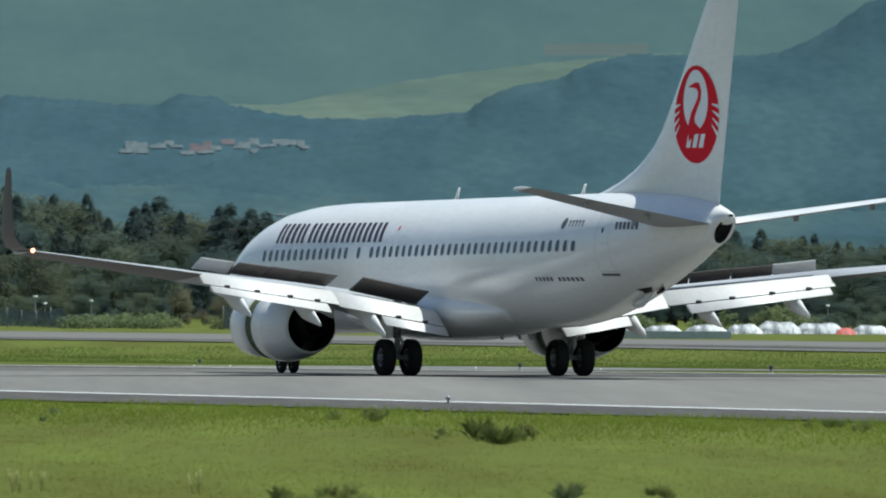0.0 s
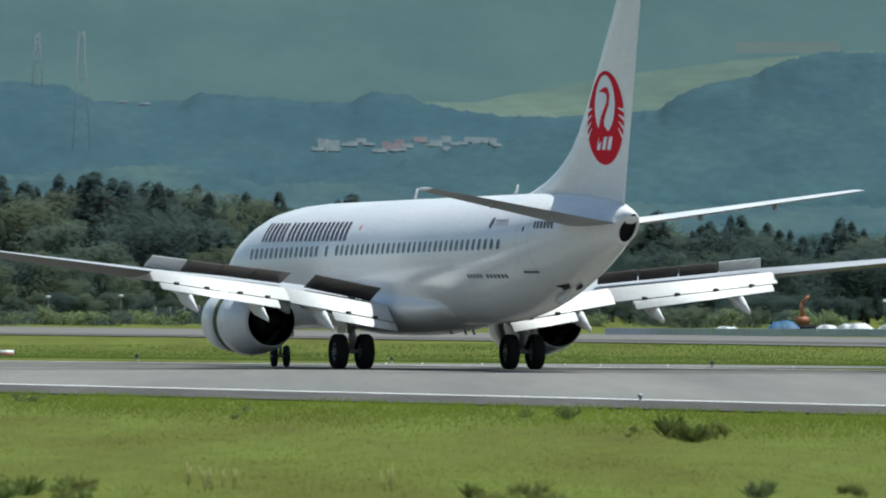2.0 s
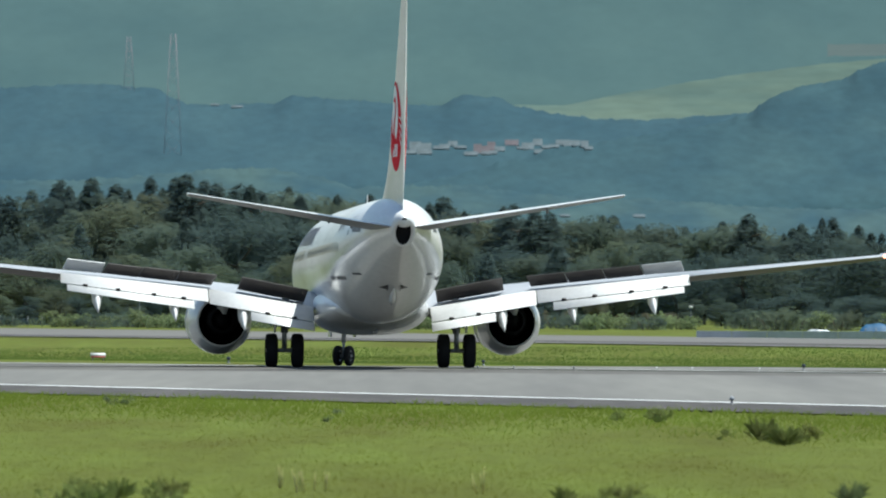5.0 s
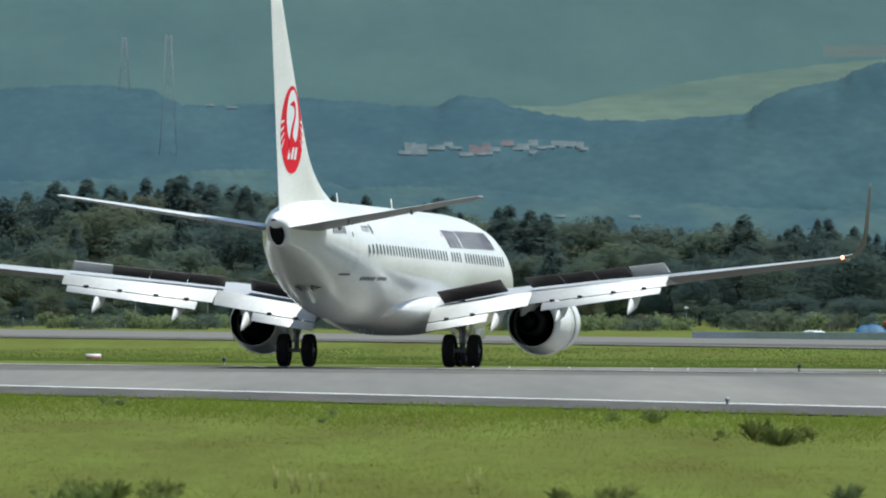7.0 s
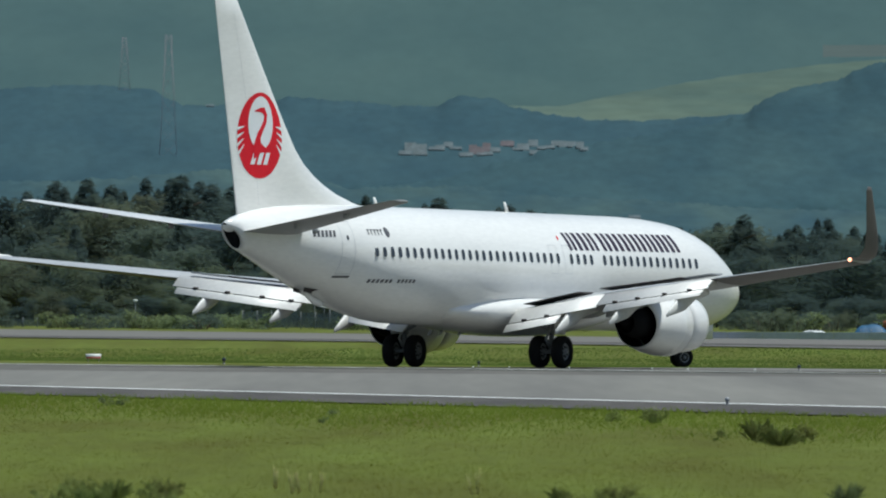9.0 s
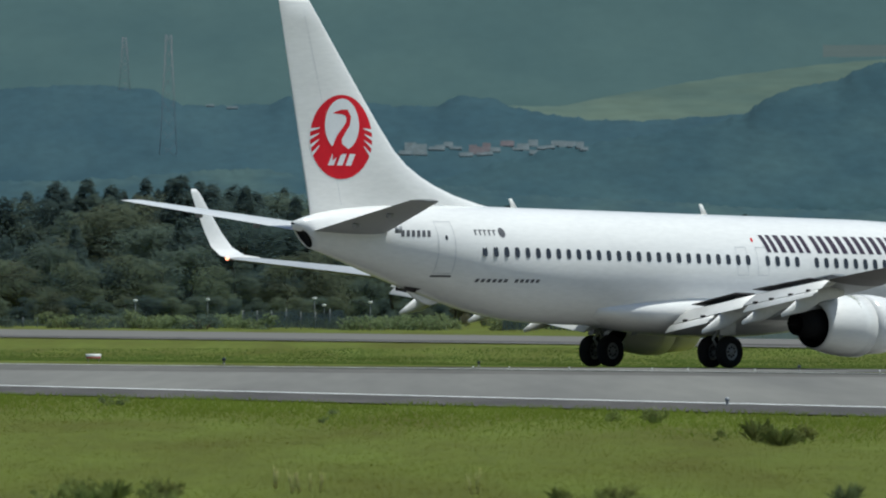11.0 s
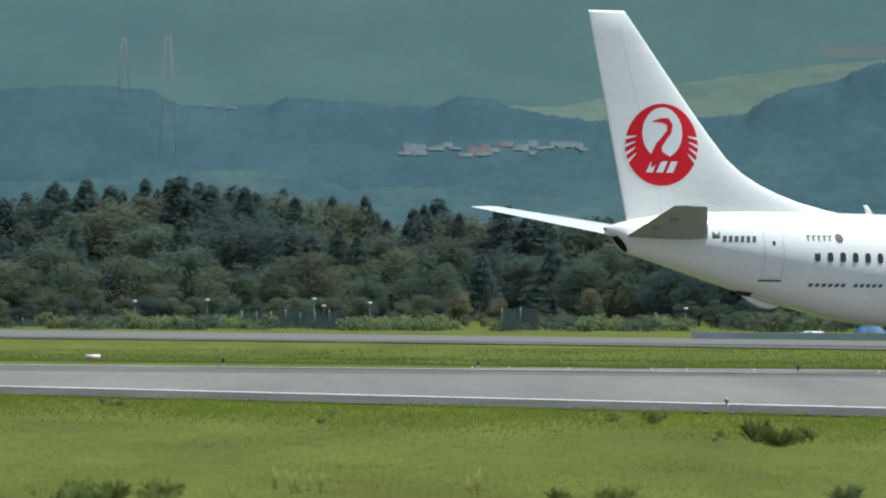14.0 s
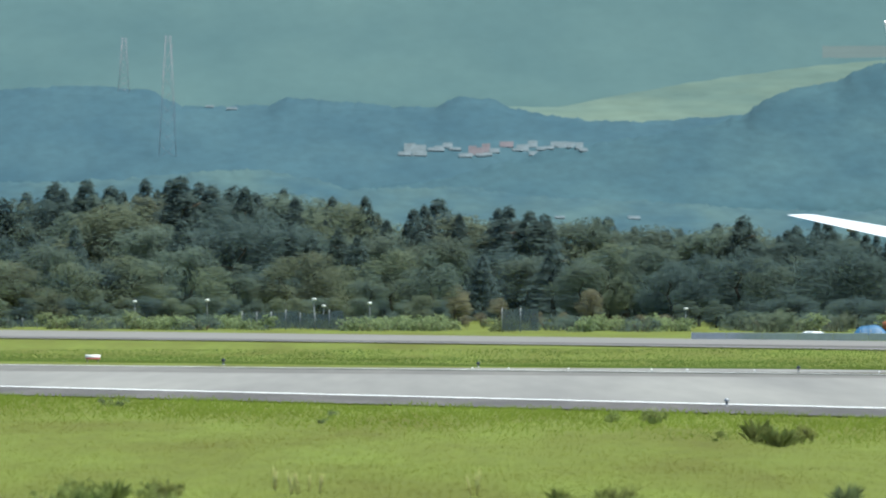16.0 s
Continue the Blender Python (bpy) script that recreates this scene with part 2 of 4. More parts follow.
    fi = [(p[0] - FAR_N.x * 2.6, p[1] - FAR_N.y * 2.6) for p in far]
    fj = [(p[0] - FAR_N.x * 2.0, p[1] - FAR_N.y * 2.0) for p in far]
    sheet("runway_edge_line", (fi, fj), LINEPAINT, 0.006, "white painted far edge line, weathered")
    # exit taxiway in the hollow, curving away from the runway
    sheet("taxiway_exit", ([(-14, 590), (75, 652)], [(-2, 566), (75, 620)]), ASPHALT, -0.012, "asphalt exit taxiway in a shallow hollow")
    t0, t1 = [along((-22.6, 880.0), (20.2, 785.0), s) for s in (-5, 6)], [along((-26.5, 1030.0), (22.7, 880.0), s) for s in (-5, 6)]
    sheet("taxiway", (t0, t1), TAXI, 0.01, "grey concrete parallel taxiway across the grass")
    a, b = [along((-22.9, 890), (20.4, 793), s) for s in (-5, 6)], [along((-23.3, 905), (20.7, 806), s) for s in (-5, 6)]
    sheet("taxiway_edge", (a, b), SHOULDER, 0.02, "dark stained band along the taxiway")


# ---- the aircraft ----
# its space: x forward, y to its left, z up; below the middle of the main wheels is 0
fus_top = curve_through([-18.5, -17.6, -16.5, -15, -13, -11, 10.4, 13.6, 15.4, 16.6, 17.8, 18.6, 19.05, 19.3, 19.36],
                        [4.64, 4.90, 5.11, 5.27, 5.37, 5.41, 5.42, 5.26, 4.92, 4.46, 3.92, 3.50, 3.22, 3.00, 2.85])
fus_bot = curve_through([-18.5, -17, -15, -13, -11, -9, -7, -5, 14.0, 16.1, 17.4, 18.4, 19.0, 19.3, 19.36],
                        [3.99, 3.62, 3.08, 2.53, 2.03, 1.63, 1.43, 1.40, 1.40, 1.52, 1.74, 2.08, 2.40, 2.65, 2.75])
fus_half = curve_through([-18.5, -17, -15, -13, -11, -9, -7, 13.0, 14.9, 16.2, 17.3, 18.2, 18.9, 19.26, 19.36],
                         [0.20, 0.57, 1.06, 1.42, 1.68, 1.83, 1.88, 1.88, 1.80, 1.62, 1.33, 0.97, 0.58, 0.24, 0.06])


def fus(x):
    """Centre height, half height, half width."""
    a, b = fus_top(x) - 0.0135 * x, fus_bot(x) - 0.0135 * x
    return (a + b) / 2, (a - b) / 2, fus_half(x)


def skin(x, z, side, out=0.006):
    zc, hh, hw = fus(x)
    k = max(-0.99, min(0.99, (z - zc) / hh))
    y = hw * math.sqrt(1 - k * k)
    n = Vector((0, y / hw ** 2, (z - zc) / hh ** 2)).normalized()
    return Vector((x, side * (y + n.y * out), z + n.z * out))


def tail_ring(base, cut, wide, tall, n):
    """A slanting section of the tail cone, its top reaching further back."""
    ring = []
    for i in range(n):
        a = i * math.tau / n
        x = base - cut * math.sin(a)
        zc, hh, hw = fus(x)
        ring.append(Vector((x, wide * hw * math.cos(a), zc + tall * hh * math.sin(a))))
    return ring


def decal(bm, corners, project, nu=4, nv=4, mi=0):
    """A four-cornered patch in (x, z), laid on a curved surface."""
    a, b, c, d = [Vector(p) for p in corners]
    g = []
    for i in range(nu + 1):
        p, q = a.lerp(b, i / nu), d.lerp(c, i / nu)
        g.append([bm.verts.new(project(*p.lerp(q, j / nv))) for j in range(nv + 1)])
    for i in range(nu):
        for j in range(nv):
            bm.faces.new((g[i][j], g[i + 1][j], g[i + 1][j + 1], g[i][j + 1])).material_index = mi


def disc(bm, cx, cz, rx, rz, project, n=40, rings=6):
    rows = [[bm.verts.new(project(cx + rx * k / rings * math.cos(a * math.tau / n), cz + rz * k / rings * math.sin(a * math.tau / n))) for a in range(n)]
            for k in range(1, rings + 1)]
    c = bm.verts.new(project(cx, cz))
    for a in range(n):
        bm.faces.new((c, rows[0][a], rows[0][(a + 1) % n]))
    for p, q in zip(rows, rows[1:]):
        for a in range(n):
            bm.faces.new((p[a], q[a], q[(a + 1) % n], p[(a + 1) % n]))


def foil(n=14):
    """Outline of a wing section: (0..1 from nose to tail, thickness)."""
    up, low = [], []
    for i in range(n + 1):
        s = 0.5 - 0.5 * math.cos(math.pi * i / n)
        t = 5 * (0.2969 * math.sqrt(s) - 0.126 * s - 0.3516 * s * s + 0.2843 * s ** 3 - 0.1015 * s ** 4)
        up.append((s, t)), low.append((s, -t * 0.75))
    return up + low[-2:0:-1]


FOIL = foil()
wing_le = curve_through([1.2, 2.0, 5.3, 16.7], [7.2, 6.3, 3.5, -3.15])
wing_te = lambda y: -1.1 - 0.05 * (y - 2) if y < 5.4 else -1.27 - 0.308 * (y - 5.4)
wing_z = lambda y: 2.15 + 0.106 * (y - 2.0) - 0.062 * max(0.0, 5.4 - y)
wing_t = curve_through([1.2, 5.3, 16.7], [0.125, 0.115, 0.10])
wing_in = curve_through([1.2, 5.3, 9, 16.7], [0.022, 0.015, -0.005, -0.015])
wing_lo = curve_through([1.2, 6, 11, 16.7], [1.0, 1.1, 1.5, 1.6])
FLAP_END = 10.4


def wing_ring(y, side, te):
    le, c = wing_le(y), wing_le(y) - te
    full = wing_le(y) - wing_te(y)
    return [Vector((le - s * c, side * y, wing_z(y) + wing_in(y) * (full - s * c) + 0.03 + (t if t > 0 else t * wing_lo(y)) * wing_t(y) * full)) for s, t in FOIL]


def flap_slab(bm, y0, y1, side, a_of, b_of, thick):
    """A flap panel from its front edge a to its tail b, each a place by y."""
    rings = []
    for y in (y0, y1):
        a, b = a_of(y), b_of(y)
        d = (b - a)
        nrm = Vector((-d.z, 0, d.x)).normalized()
        if nrm.z < 0:
            nrm = -nrm
        ring = []
        for s, t in FOIL[::1]:
            p = a + d * s + nrm * (t * thick)
            ring.append(Vector((p.x, side * y, p.z)))
        rings.append(ring)
    loft(bm, rings)


def flap_a(y):
    return Vector((wing_te(y) + 0.62, 0, wing_z(y) + 0.02))


def flap_b(y):
    k = 1.0 if y < 5.5 else 1.0 - 0.05 * (y - 5.5)
    return flap_a(y) + Vector((-0.98 * k, 0, (-0.44 if y < 5.43 else -0.38) * k))


def flap_c(y):
    k = 1.0 if y < 5.5 else 1.0 - 0.05 * (y - 5.5)
    return flap_b(y) + Vector((-0.40 * k, 0, (-0.31 if y < 5.43 else -0.30) * k))


FIN_LE = curve_through([5.2, 5.55, 5.9, 6.4, 6.9, 7.4, 8.2, 12.55], [-6.7, -8.95, -10.5, -11.9, -12.85, -13.48, -14.2, -17.74])
fin_te = lambda z: -17.58 - 0.221 * (z - 5.2)


def fin_y(x, z, side, out=0.006):
    le, te = FIN_LE(z), fin_te(z)
    s = min(1, max(0, (le - x) / (le - te)))
    t = 5 * (0.2969 * math.sqrt(s) - 0.126 * s - 0.3516 * s * s + 0.2843 * s ** 3 - 0.1015 * s ** 4)
    c = min(le - te, 5.2 - 0.28 * (z - 5.2))
    return Vector((x, side * (t * 0.10 * c + out), z))


def stab_ring(y, side):
    k = (y - 0.2) / 6.95
    le, te = -14.3 + k * (-18.55 + 14.3), -17.7 + k * (-19.85 + 17.7)
    zl, zt = 4.47 + k * 1.14, 4.57 + k * 1.08
    c = le - te
    return [Vector((le - s * c, side * y, zl + (zt - zl) * s + t * 0.09 * c)) for s, t in FOIL]


MOVING = {}


def build_jet():
    jet = new("passenger_jet")
    tagged(jet, "white twin-engine passenger jet rolling on the runway", "aircraft")
    # fuselage
    bm = bmesh.new()
    xs = [-16.6, -16, -15, -14, -13, -12, -11, -10, -9, -8, -7, -6, -4, -2, 0, 2, 4, 6, 8, 10, 12, 13, 14, 15, 15.8, 16.5, 17.2, 17.8, 18.3, 18.6, 18.9, 19.1, 19.25, 19.33, 19.36]
    rings = []
    for x in xs:
        zc, hh, hw = fus(x)
        rings.append([Vector((x, hw * math.cos(a * math.tau / 64), zc + hh * math.sin(a * math.tau / 64))) for a in range(64)])
    for base, cut, k in ((-17.15, 0.12, 1), (-17.6, 0.26, 1), (-18.0, 0.44, 1), (-18.01, 0.44, 0.8), (-18.015, 0.44, 0.3)):
        rings.insert(0, tail_ring(base, cut, k, k, 64))
    loft(bm, rings)
    part("fuselage", bm, PAINT, jet, "glossy white fuselage with an upswept tail")
    # belly fairing round the wing roots
    bm = bmesh.new()
    rings = []
    for x in np.linspace(-4.55, 7.75, 29):
        k = (x - 1.6) / 6.2
        s = max(0.0, 1 - abs(k) ** 2.0) ** 0.9
        rings.append([Vector((x, (1.30 + 0.66 * s) * math.copysign(abs(math.cos(a)) ** 0.75, math.cos(a)), 1.92 - 0.0135 * x + (0.28 + 0.55 * s) * math.sin(a)))
                      for a in [i * math.tau / 40 for i in range(40)]])
    loft(bm, rings)
    part("belly_fairing", bm, PAINT, jet, "white wing to body fairing")
    # tail exhaust
    bm = bmesh.new()
    rings = [tail_ring(base, 0.44, wide, tall, 32) for base, wide, tall in ((-17.99, 0.70, 0.96), (-18.045, 0.68, 0.94), (-18.045, 0.54, 0.82), (-18.025, 0.48, 0.78))]
    loft(bm, rings)
    part("tail_exhaust", bm, BLACKSOOT, jet, "sooty dark auxiliary power exhaust at the tail tip")
    # fin and tailplane
    bm = bmesh.new()
    rings = []
    for z in (5.1, 5.35, 5.6, 5.9, 6.2, 6.5, 6.9, 7.4, 8.2, 9.3, 10.5, 11.8, 12.45, 12.54):
        le, te = FIN_LE(z), fin_te(z)
        up = [0.5 - 0.5 * math.cos(math.pi * i / 16) for i in range(17)]
        k = 0.35 if z > 12.5 else 1
        a = [fin_y(le - s * (le - te), z, 1, 0) for s in up]
        b = [fin_y(le - s * (le - te), z, -1, 0) for s in up[-2:0:-1]]
        rings.append([Vector((p.x, p.y * k, p.z)) for p in a + b])
    loft(bm, rings)
    part("tail_fin", bm, PAINT, jet, "tall white swept tail fin")
    for side in (1, -1):
        bm = bmesh.new()
        decal(bm, [(-16.15, 5.5), (-16.135, 5.5), (-17.985, 12.0), (-18.0, 12.0)], lambda x, z: fin_y(x, z, side, 0.004), 1, 16)
        part("rudder_seam", bm, SEAM, jet)
    for side in (1, -1):
        bm = bmesh.new()
        loft(bm, [stab_ring(y, side) for y in (0.2, 1.5, 3.5, 5.5, 6.75, 6.95, 7.01)])
        bmesh.ops.recalc_face_normals(bm, faces=bm.faces)
        # downward faces are greyed: shade put into the colour
        for f in bm.faces:
            f.material_index = 1 if f.normal.z < 0 else 0
        part("tailplane", bm, [PAINT, STABLOW], jet, "white swept tailplane, underside greyed as shade")
    for side in (1, -1):
        for y, x in ((1.5, -14.75), (2.4, -17.75), (4.6, -18.35)):
            bm = bmesh.new()
            k = (y - 0.2) / 6.95
            box(bm, x - 0.16, x + 0.16, side * y - 0.035, side * y + 0.035, 4.34 + k * 1.10, 4.58 + k * 1.10, 0.02)
            part("hinge_fitting", bm, STRUT, jet)
    bm = bmesh.new()
    rings = [[Vector((x, 0.10 * w * math.cos(a * math.tau / 10), fus_bot(x) - 0.0135 * x - 0.02 - 0.14 * w + 0.14 * w * math.sin(a * math.tau / 10))) for a in range(10)]
             for x, w in ((-11.2, 0.1), (-11.6, 0.8), (-12.0, 1.0), (-12.5, 0.7), (-12.9, 0.1))]
    loft(bm, rings)
    part("tail_skid", bm, PAINT, jet, "small tail skid fairing")
    # tail emblem in plain shapes
    for side in (1, -1):
        cx, cz, R = -16.22, 7.84, 1.45
        emblem = None
        bm = bmesh.new()
        disc(bm, cx, cz, R, R, lambda x, z: fin_y(x, z, side, 0.010))
        emblem = part("tail_emblem", bm, REDLOGO, jet, "round red emblem with a white opening")
        bm = bmesh.new()
        disc(bm, cx, cz + 0.42, 0.80, 0.90, lambda x, z: fin_y(x, z, side, 0.018), 32, 5)
        part("emblem_opening", bm, WHITELOGO, emblem)
        for k in range(4):
            for e in (1, -1):
                a0 = radians(172 + k * 11)
                p = [(cx + e * r * math.cos(a0 + d), cz + r * math.sin(math.pi - a0 - d) * 1.0) for r, d in ((R * 1.02, 0.035), (R * 1.02, -0.05), (R * 0.74, -0.16), (R * 0.74, -0.13))]
                bm = bmesh.new()
                decal(bm, p, lambda x, z: fin_y(x, z, side, 0.016), 1, 3)
                part("emblem_slit", bm, WHITELOGO, emblem)
        for k in range(3):
            x0 = cx + (-0.62 if side < 0 else 0.62) + (k * 0.40) * (1 if side < 0 else -1)
            e = 1 if side < 0 else -1
            bm = bmesh.new()
            decal(bm, [(x0, cz - 0.98), (x0 + e * 0.26, cz - 0.98), (x0 + e * 0.44, cz - 0.58), (x0 + e * 0.18, cz - 0.58)], lambda x, z: fin_y(x, z, side, 0.018), 2, 3)
            part("emblem_bar", bm, WHITELOGO, emblem)
        bm = bmesh.new()
        neck = [(-0.05, -0.62, 0.42), (-0.22, -0.28, 0.22), (-0.14, -0.02, 0.13), (0.06, 0.22, 0.10), (0.26, 0.46, 0.10), (0.30, 0.68, 0.11), (0.18, 0.84, 0.12), (-0.02, 0.86, 0.08), (-0.42, 0.82, 0.015)]
        rows_ = []
        for k, (u, v, w) in enumerate(neck):
            p, q = neck[max(0, k - 1)], neck[min(len(neck) - 1, k + 1)]
            d = Vector((q[0] - p[0], q[1] - p[1])).normalized()
            rows_.append([bm.verts.new(fin_y(cx + (u - d.y * w * e) * (1 if side < 0 else -1), cz + v + d.x * w * e, side, 0.024)) for e in (-1, -0.33, 0.33, 1)])
        for p, q in zip(rows_, rows_[1:]):
            for k in range(3):
                bm.faces.new((p[k], p[k + 1], q[k + 1], q[k]))
        part("emblem_stroke", bm, REDLOGO, emblem)
    # wings
    for side in (1, -1):
        bm = bmesh.new()
        ins = [wing_ring(y, side, wing_te(y) + 0.55) for y in (1.2, 2.0, 3.2, 4.4, 5.4, 7.0, 8.6, FLAP_END)]
        out = [wing_ring(y, side, wing_te(y)) for y in (FLAP_END + 0.02, 12, 14, 16, 16.7)]
        loft(bm, ins + out)
        bm.normal_update()
        # lower faces beyond the flaps take a dark colour, painted as shade
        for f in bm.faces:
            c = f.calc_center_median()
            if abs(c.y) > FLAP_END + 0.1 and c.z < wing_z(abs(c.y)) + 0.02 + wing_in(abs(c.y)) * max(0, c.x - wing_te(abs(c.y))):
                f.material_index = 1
        wing = part("wing", bm, [WINGGREY, WINGLOW], jet, "grey swept low wing, outer underside darkened as shade")
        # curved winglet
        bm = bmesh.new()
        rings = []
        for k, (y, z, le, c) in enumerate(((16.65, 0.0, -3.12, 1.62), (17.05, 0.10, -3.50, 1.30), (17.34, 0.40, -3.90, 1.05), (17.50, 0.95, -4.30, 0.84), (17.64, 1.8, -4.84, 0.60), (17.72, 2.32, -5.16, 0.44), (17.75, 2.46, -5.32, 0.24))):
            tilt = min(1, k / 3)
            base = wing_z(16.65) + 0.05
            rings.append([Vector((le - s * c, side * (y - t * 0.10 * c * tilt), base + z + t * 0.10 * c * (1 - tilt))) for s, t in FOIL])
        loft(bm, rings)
        bm.normal_update()
        bmesh.ops.recalc_face_normals(bm, faces=bm.faces)
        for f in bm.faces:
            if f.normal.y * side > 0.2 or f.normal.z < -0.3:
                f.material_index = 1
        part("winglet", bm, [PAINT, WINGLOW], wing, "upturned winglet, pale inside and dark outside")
        bm = bmesh.new()
        bmesh.ops.create_uvsphere(bm, u_segments=10, v_segments=6, radius=0.07, matrix=pose(wing_te(16.7) - 0.03, side * 16.7, wing_z(16.7) + 0.04))
        part("wingtip_light", bm, LAMPRED, wing, "small glowing wingtip light")
        # flaps
        bm = bmesh.new()
        flap_slab(bm, 1.95, 5.42, side, flap_a, flap_b, 0.30)
        part("inboard_flap", bm, FLAPWHITE, wing, "lowered pale main flap")
        bm = bmesh.new()
        flap_slab(bm, 5.46, FLAP_END, side, flap_a, flap_b, 0.26)
        part("outboard_flap", bm, FLAPWHITE, wing, "lowered pale outer flap")
        gap = Vector((0.02, 0, -0.05))
        for y0, y1 in ((1.95, 4.05), (5.95, FLAP_END - 0.2)):
            bm = bmesh.new()
            flap_slab(bm, y0, y1, side, lambda y: flap_b(y) + gap, flap_c, 0.14)
            part("aft_flap", bm, FLAPWHITE, wing, "steeply lowered rear flap segment")
        # flap hinge fittings along the slot
        for y in (2.6, 3.5, 6.3, 7.3, 8.5, 9.6):
            bm = bmesh.new()
            p = flap_b(y)
            box(bm, p.x - 0.10, p.x + 0.06, side * y - 0.08, side * y + 0.08, p.z - 0.02, p.z + 0.07, 0.02)
            part("flap_hinge", bm, DARKMETAL, wing)
        # flap track fairings
        for y in (4.3, 6.6, 9.2):
            bm = bmesh.new()
            rings = []
            for s in np.linspace(0, 1, 11):
                x = wing_te(y) + 1.9 - 3.15 * s
                z = wing_z(y) - 0.28 - 0.80 * max(0, s - 0.35) / 0.65
                w = 0.17 * math.sin(math.pi * min(1, 0.08 + s * 0.55)) * (1 - max(0, s - 0.6) / 0.4) + 0.012
                h = 0.33 * math.sin(math.pi * min(1, 0.08 + s * 0.6)) * (1 - 0.85 * max(0, s - 0.6) / 0.4) + 0.02
                rings.append([Vector((x, side * y + w * math.cos(a * math.tau / 12), z + h * math.sin(a * math.tau / 12))) for a in range(12)])
            loft(bm, rings)
            part("flap_fairing", bm, FLAPWHITE, wing, "white canoe fairing drooped with the flap")
        # spoilers: hinged ahead of the flaps
        for y0, y1, c in ((2.2, 4.45, 0.92), (5.33, 6.55, 0.68), (6.58, 7.78, 0.66), (7.81, 9.0, 0.64), (9.03, 10.3, 0.50)):
            ym = (y0 + y1) / 2
            h = wing_te(ym) + (1.30 if y1 < 5 else 1.12)
            hz = wing_z(ym) + 0.022 * (h - wing_te(ym)) + 0.20
            ang = math.atan2(wing_te(y1) - wing_te(y0), y1 - y0)
            bm = bmesh.new()
            L = (y1 - y0) / math.cos(ang)
            prof = [(0.02, 0), (0, 0.02), (-c, 0.006), (-c, -0.02), (-0.05, -0.05)]
            loft(bm, [[Vector((px, yy, pz)) for px, pz in prof] for yy in (-L / 2, L / 2)])
            bmesh.ops.recalc_face_normals(bm, faces=bm.faces)
            # only upper faces stay wing grey; the near-black underside is painted shade
            for f in bm.faces:
                f.material_index = 1 if f.normal.z > 0.3 else 0
            sp = part("spoiler", bm, [SPOILER if y1 < 10.2 else WINGGREY, WINGGREY], jet, "raised dark spoiler panel", smooth=False)
            place = pose(h, side * ym, hz, 0, 0, math.degrees(-side * ang)) @ pose(0, 0, 0, math.degrees(side * math.atan(0.106 if ym > 5 else 0.191)), 0, 0)
            MOVING.setdefault("spoilers", []).append((sp, place, 26 if y1 < 5.2 else 29 if y1 < 10.2 else 40))
    # engines
    for side in (1, -1):
        y, z = side * 4.83, 1.52
        bm = bmesh.new()
        prof = [(6.05, 0.80), (6.22, 0.86), (6.30, 0.93), (6.22, 0.99), (5.95, 1.04), (5.4, 1.085), (4.85, 1.09), (4.85, 1.0), (5.6, 0.86), (6.05, 0.80)]
        revolve(bm, prof, 40, "x", (0, y, z))
        for v in bm.verts:
            if v.co.z < z - 0.8:
                v.co.z = z - 0.8 - (z - 0.8 - v.co.z) * 0.72
        eng = part("engine_cowl", bm, PAINT, jet, "white engine cowl with a flattened underside")
        bm = bmesh.new()
        vane = [(4.86, 0.99)]
        for k in range(11):
            vane += [(4.82 - k * 0.06, 1.0), (4.81 - k * 0.06, 1.062), (4.79 - k * 0.06, 1.062), (4.78 - k * 0.06, 1.0)]
        revolve(bm, vane + [(3.6, 0.95)], 40, "x", (0, y, z))
        part("reverser_cascade", bm, CASCADE, eng, "dark green reverser vane ring")
        bm = bmesh.new()
        revolve(bm, [(4.84, 1.035), (4.84, 1.09), (4.2, 1.075), (3.5, 0.99), (2.85, 0.855), (2.62, 0.80), (2.62, 0.775), (3.4, 0.86), (4.3, 0.96), (4.84, 1.035)], 40, "x", (0, 0, 0))
        bmesh.ops.recalc_face_normals(bm, faces=bm.faces)
        for f in bm.faces:
            c = f.calc_center_median()
            if f.normal.y * c.y + f.normal.z * c.z < 0:
                f.material_index = 1
        sl = part("reverser_sleeve", bm, [PAINT, BLACKSOOT], jet, "white sliding reverser sleeve of the engine")
        MOVING.setdefault("sleeves", []).append((sl, (0, y, z - 0.02)))
        bm = bmesh.new()
        revolve(bm, [(5.2, 0.62), (4.2, 0.62), (3.2, 0.60), (2.4, 0.52), (1.75, 0.40), (1.72, 0.36), (2.3, 0.40), (2.6, 0.34), (2.0, 0.26), (1.35, 0.05)], 32, "x", (0, y, z + 0.05), caps=True)
        part("exhaust_core", bm, BLACKSOOT, eng, "sooty core nozzle and plug")
        bm = bmesh.new()
        revolve(bm, [(4.5, 0.94), (4.48, 0.3)], 36, "x", (0, y, z), caps=True)
        part("fan_disc", bm, BLACKSOOT, eng, "black fan duct")
        bm = bmesh.new()
        rings = []
        for x, zz, w in ((5.4, 2.35, 0.10), (4.2, 2.62, 0.20), (2.6, 2.62, 0.2), (1.2, 2.3, 0.16), (0.4, 2.1, 0.06)):
            lo = 1.9 if x > 2.5 else zz - 0.35
            rings.append([Vector((x, y - w, lo)), Vector((x, y + w, lo)), Vector((x, y + w * 0.8, zz)), Vector((x, y - w * 0.8, zz))])
        loft(bm, rings)
        part("pylon", bm, WINGGREY, eng)
    # cabin windows, one mesh for all
    bm = bmesh.new()
    ring = []
    for k in range(12):
        a = k * math.tau / 12
        u, v = math.cos(a), math.sin(a)
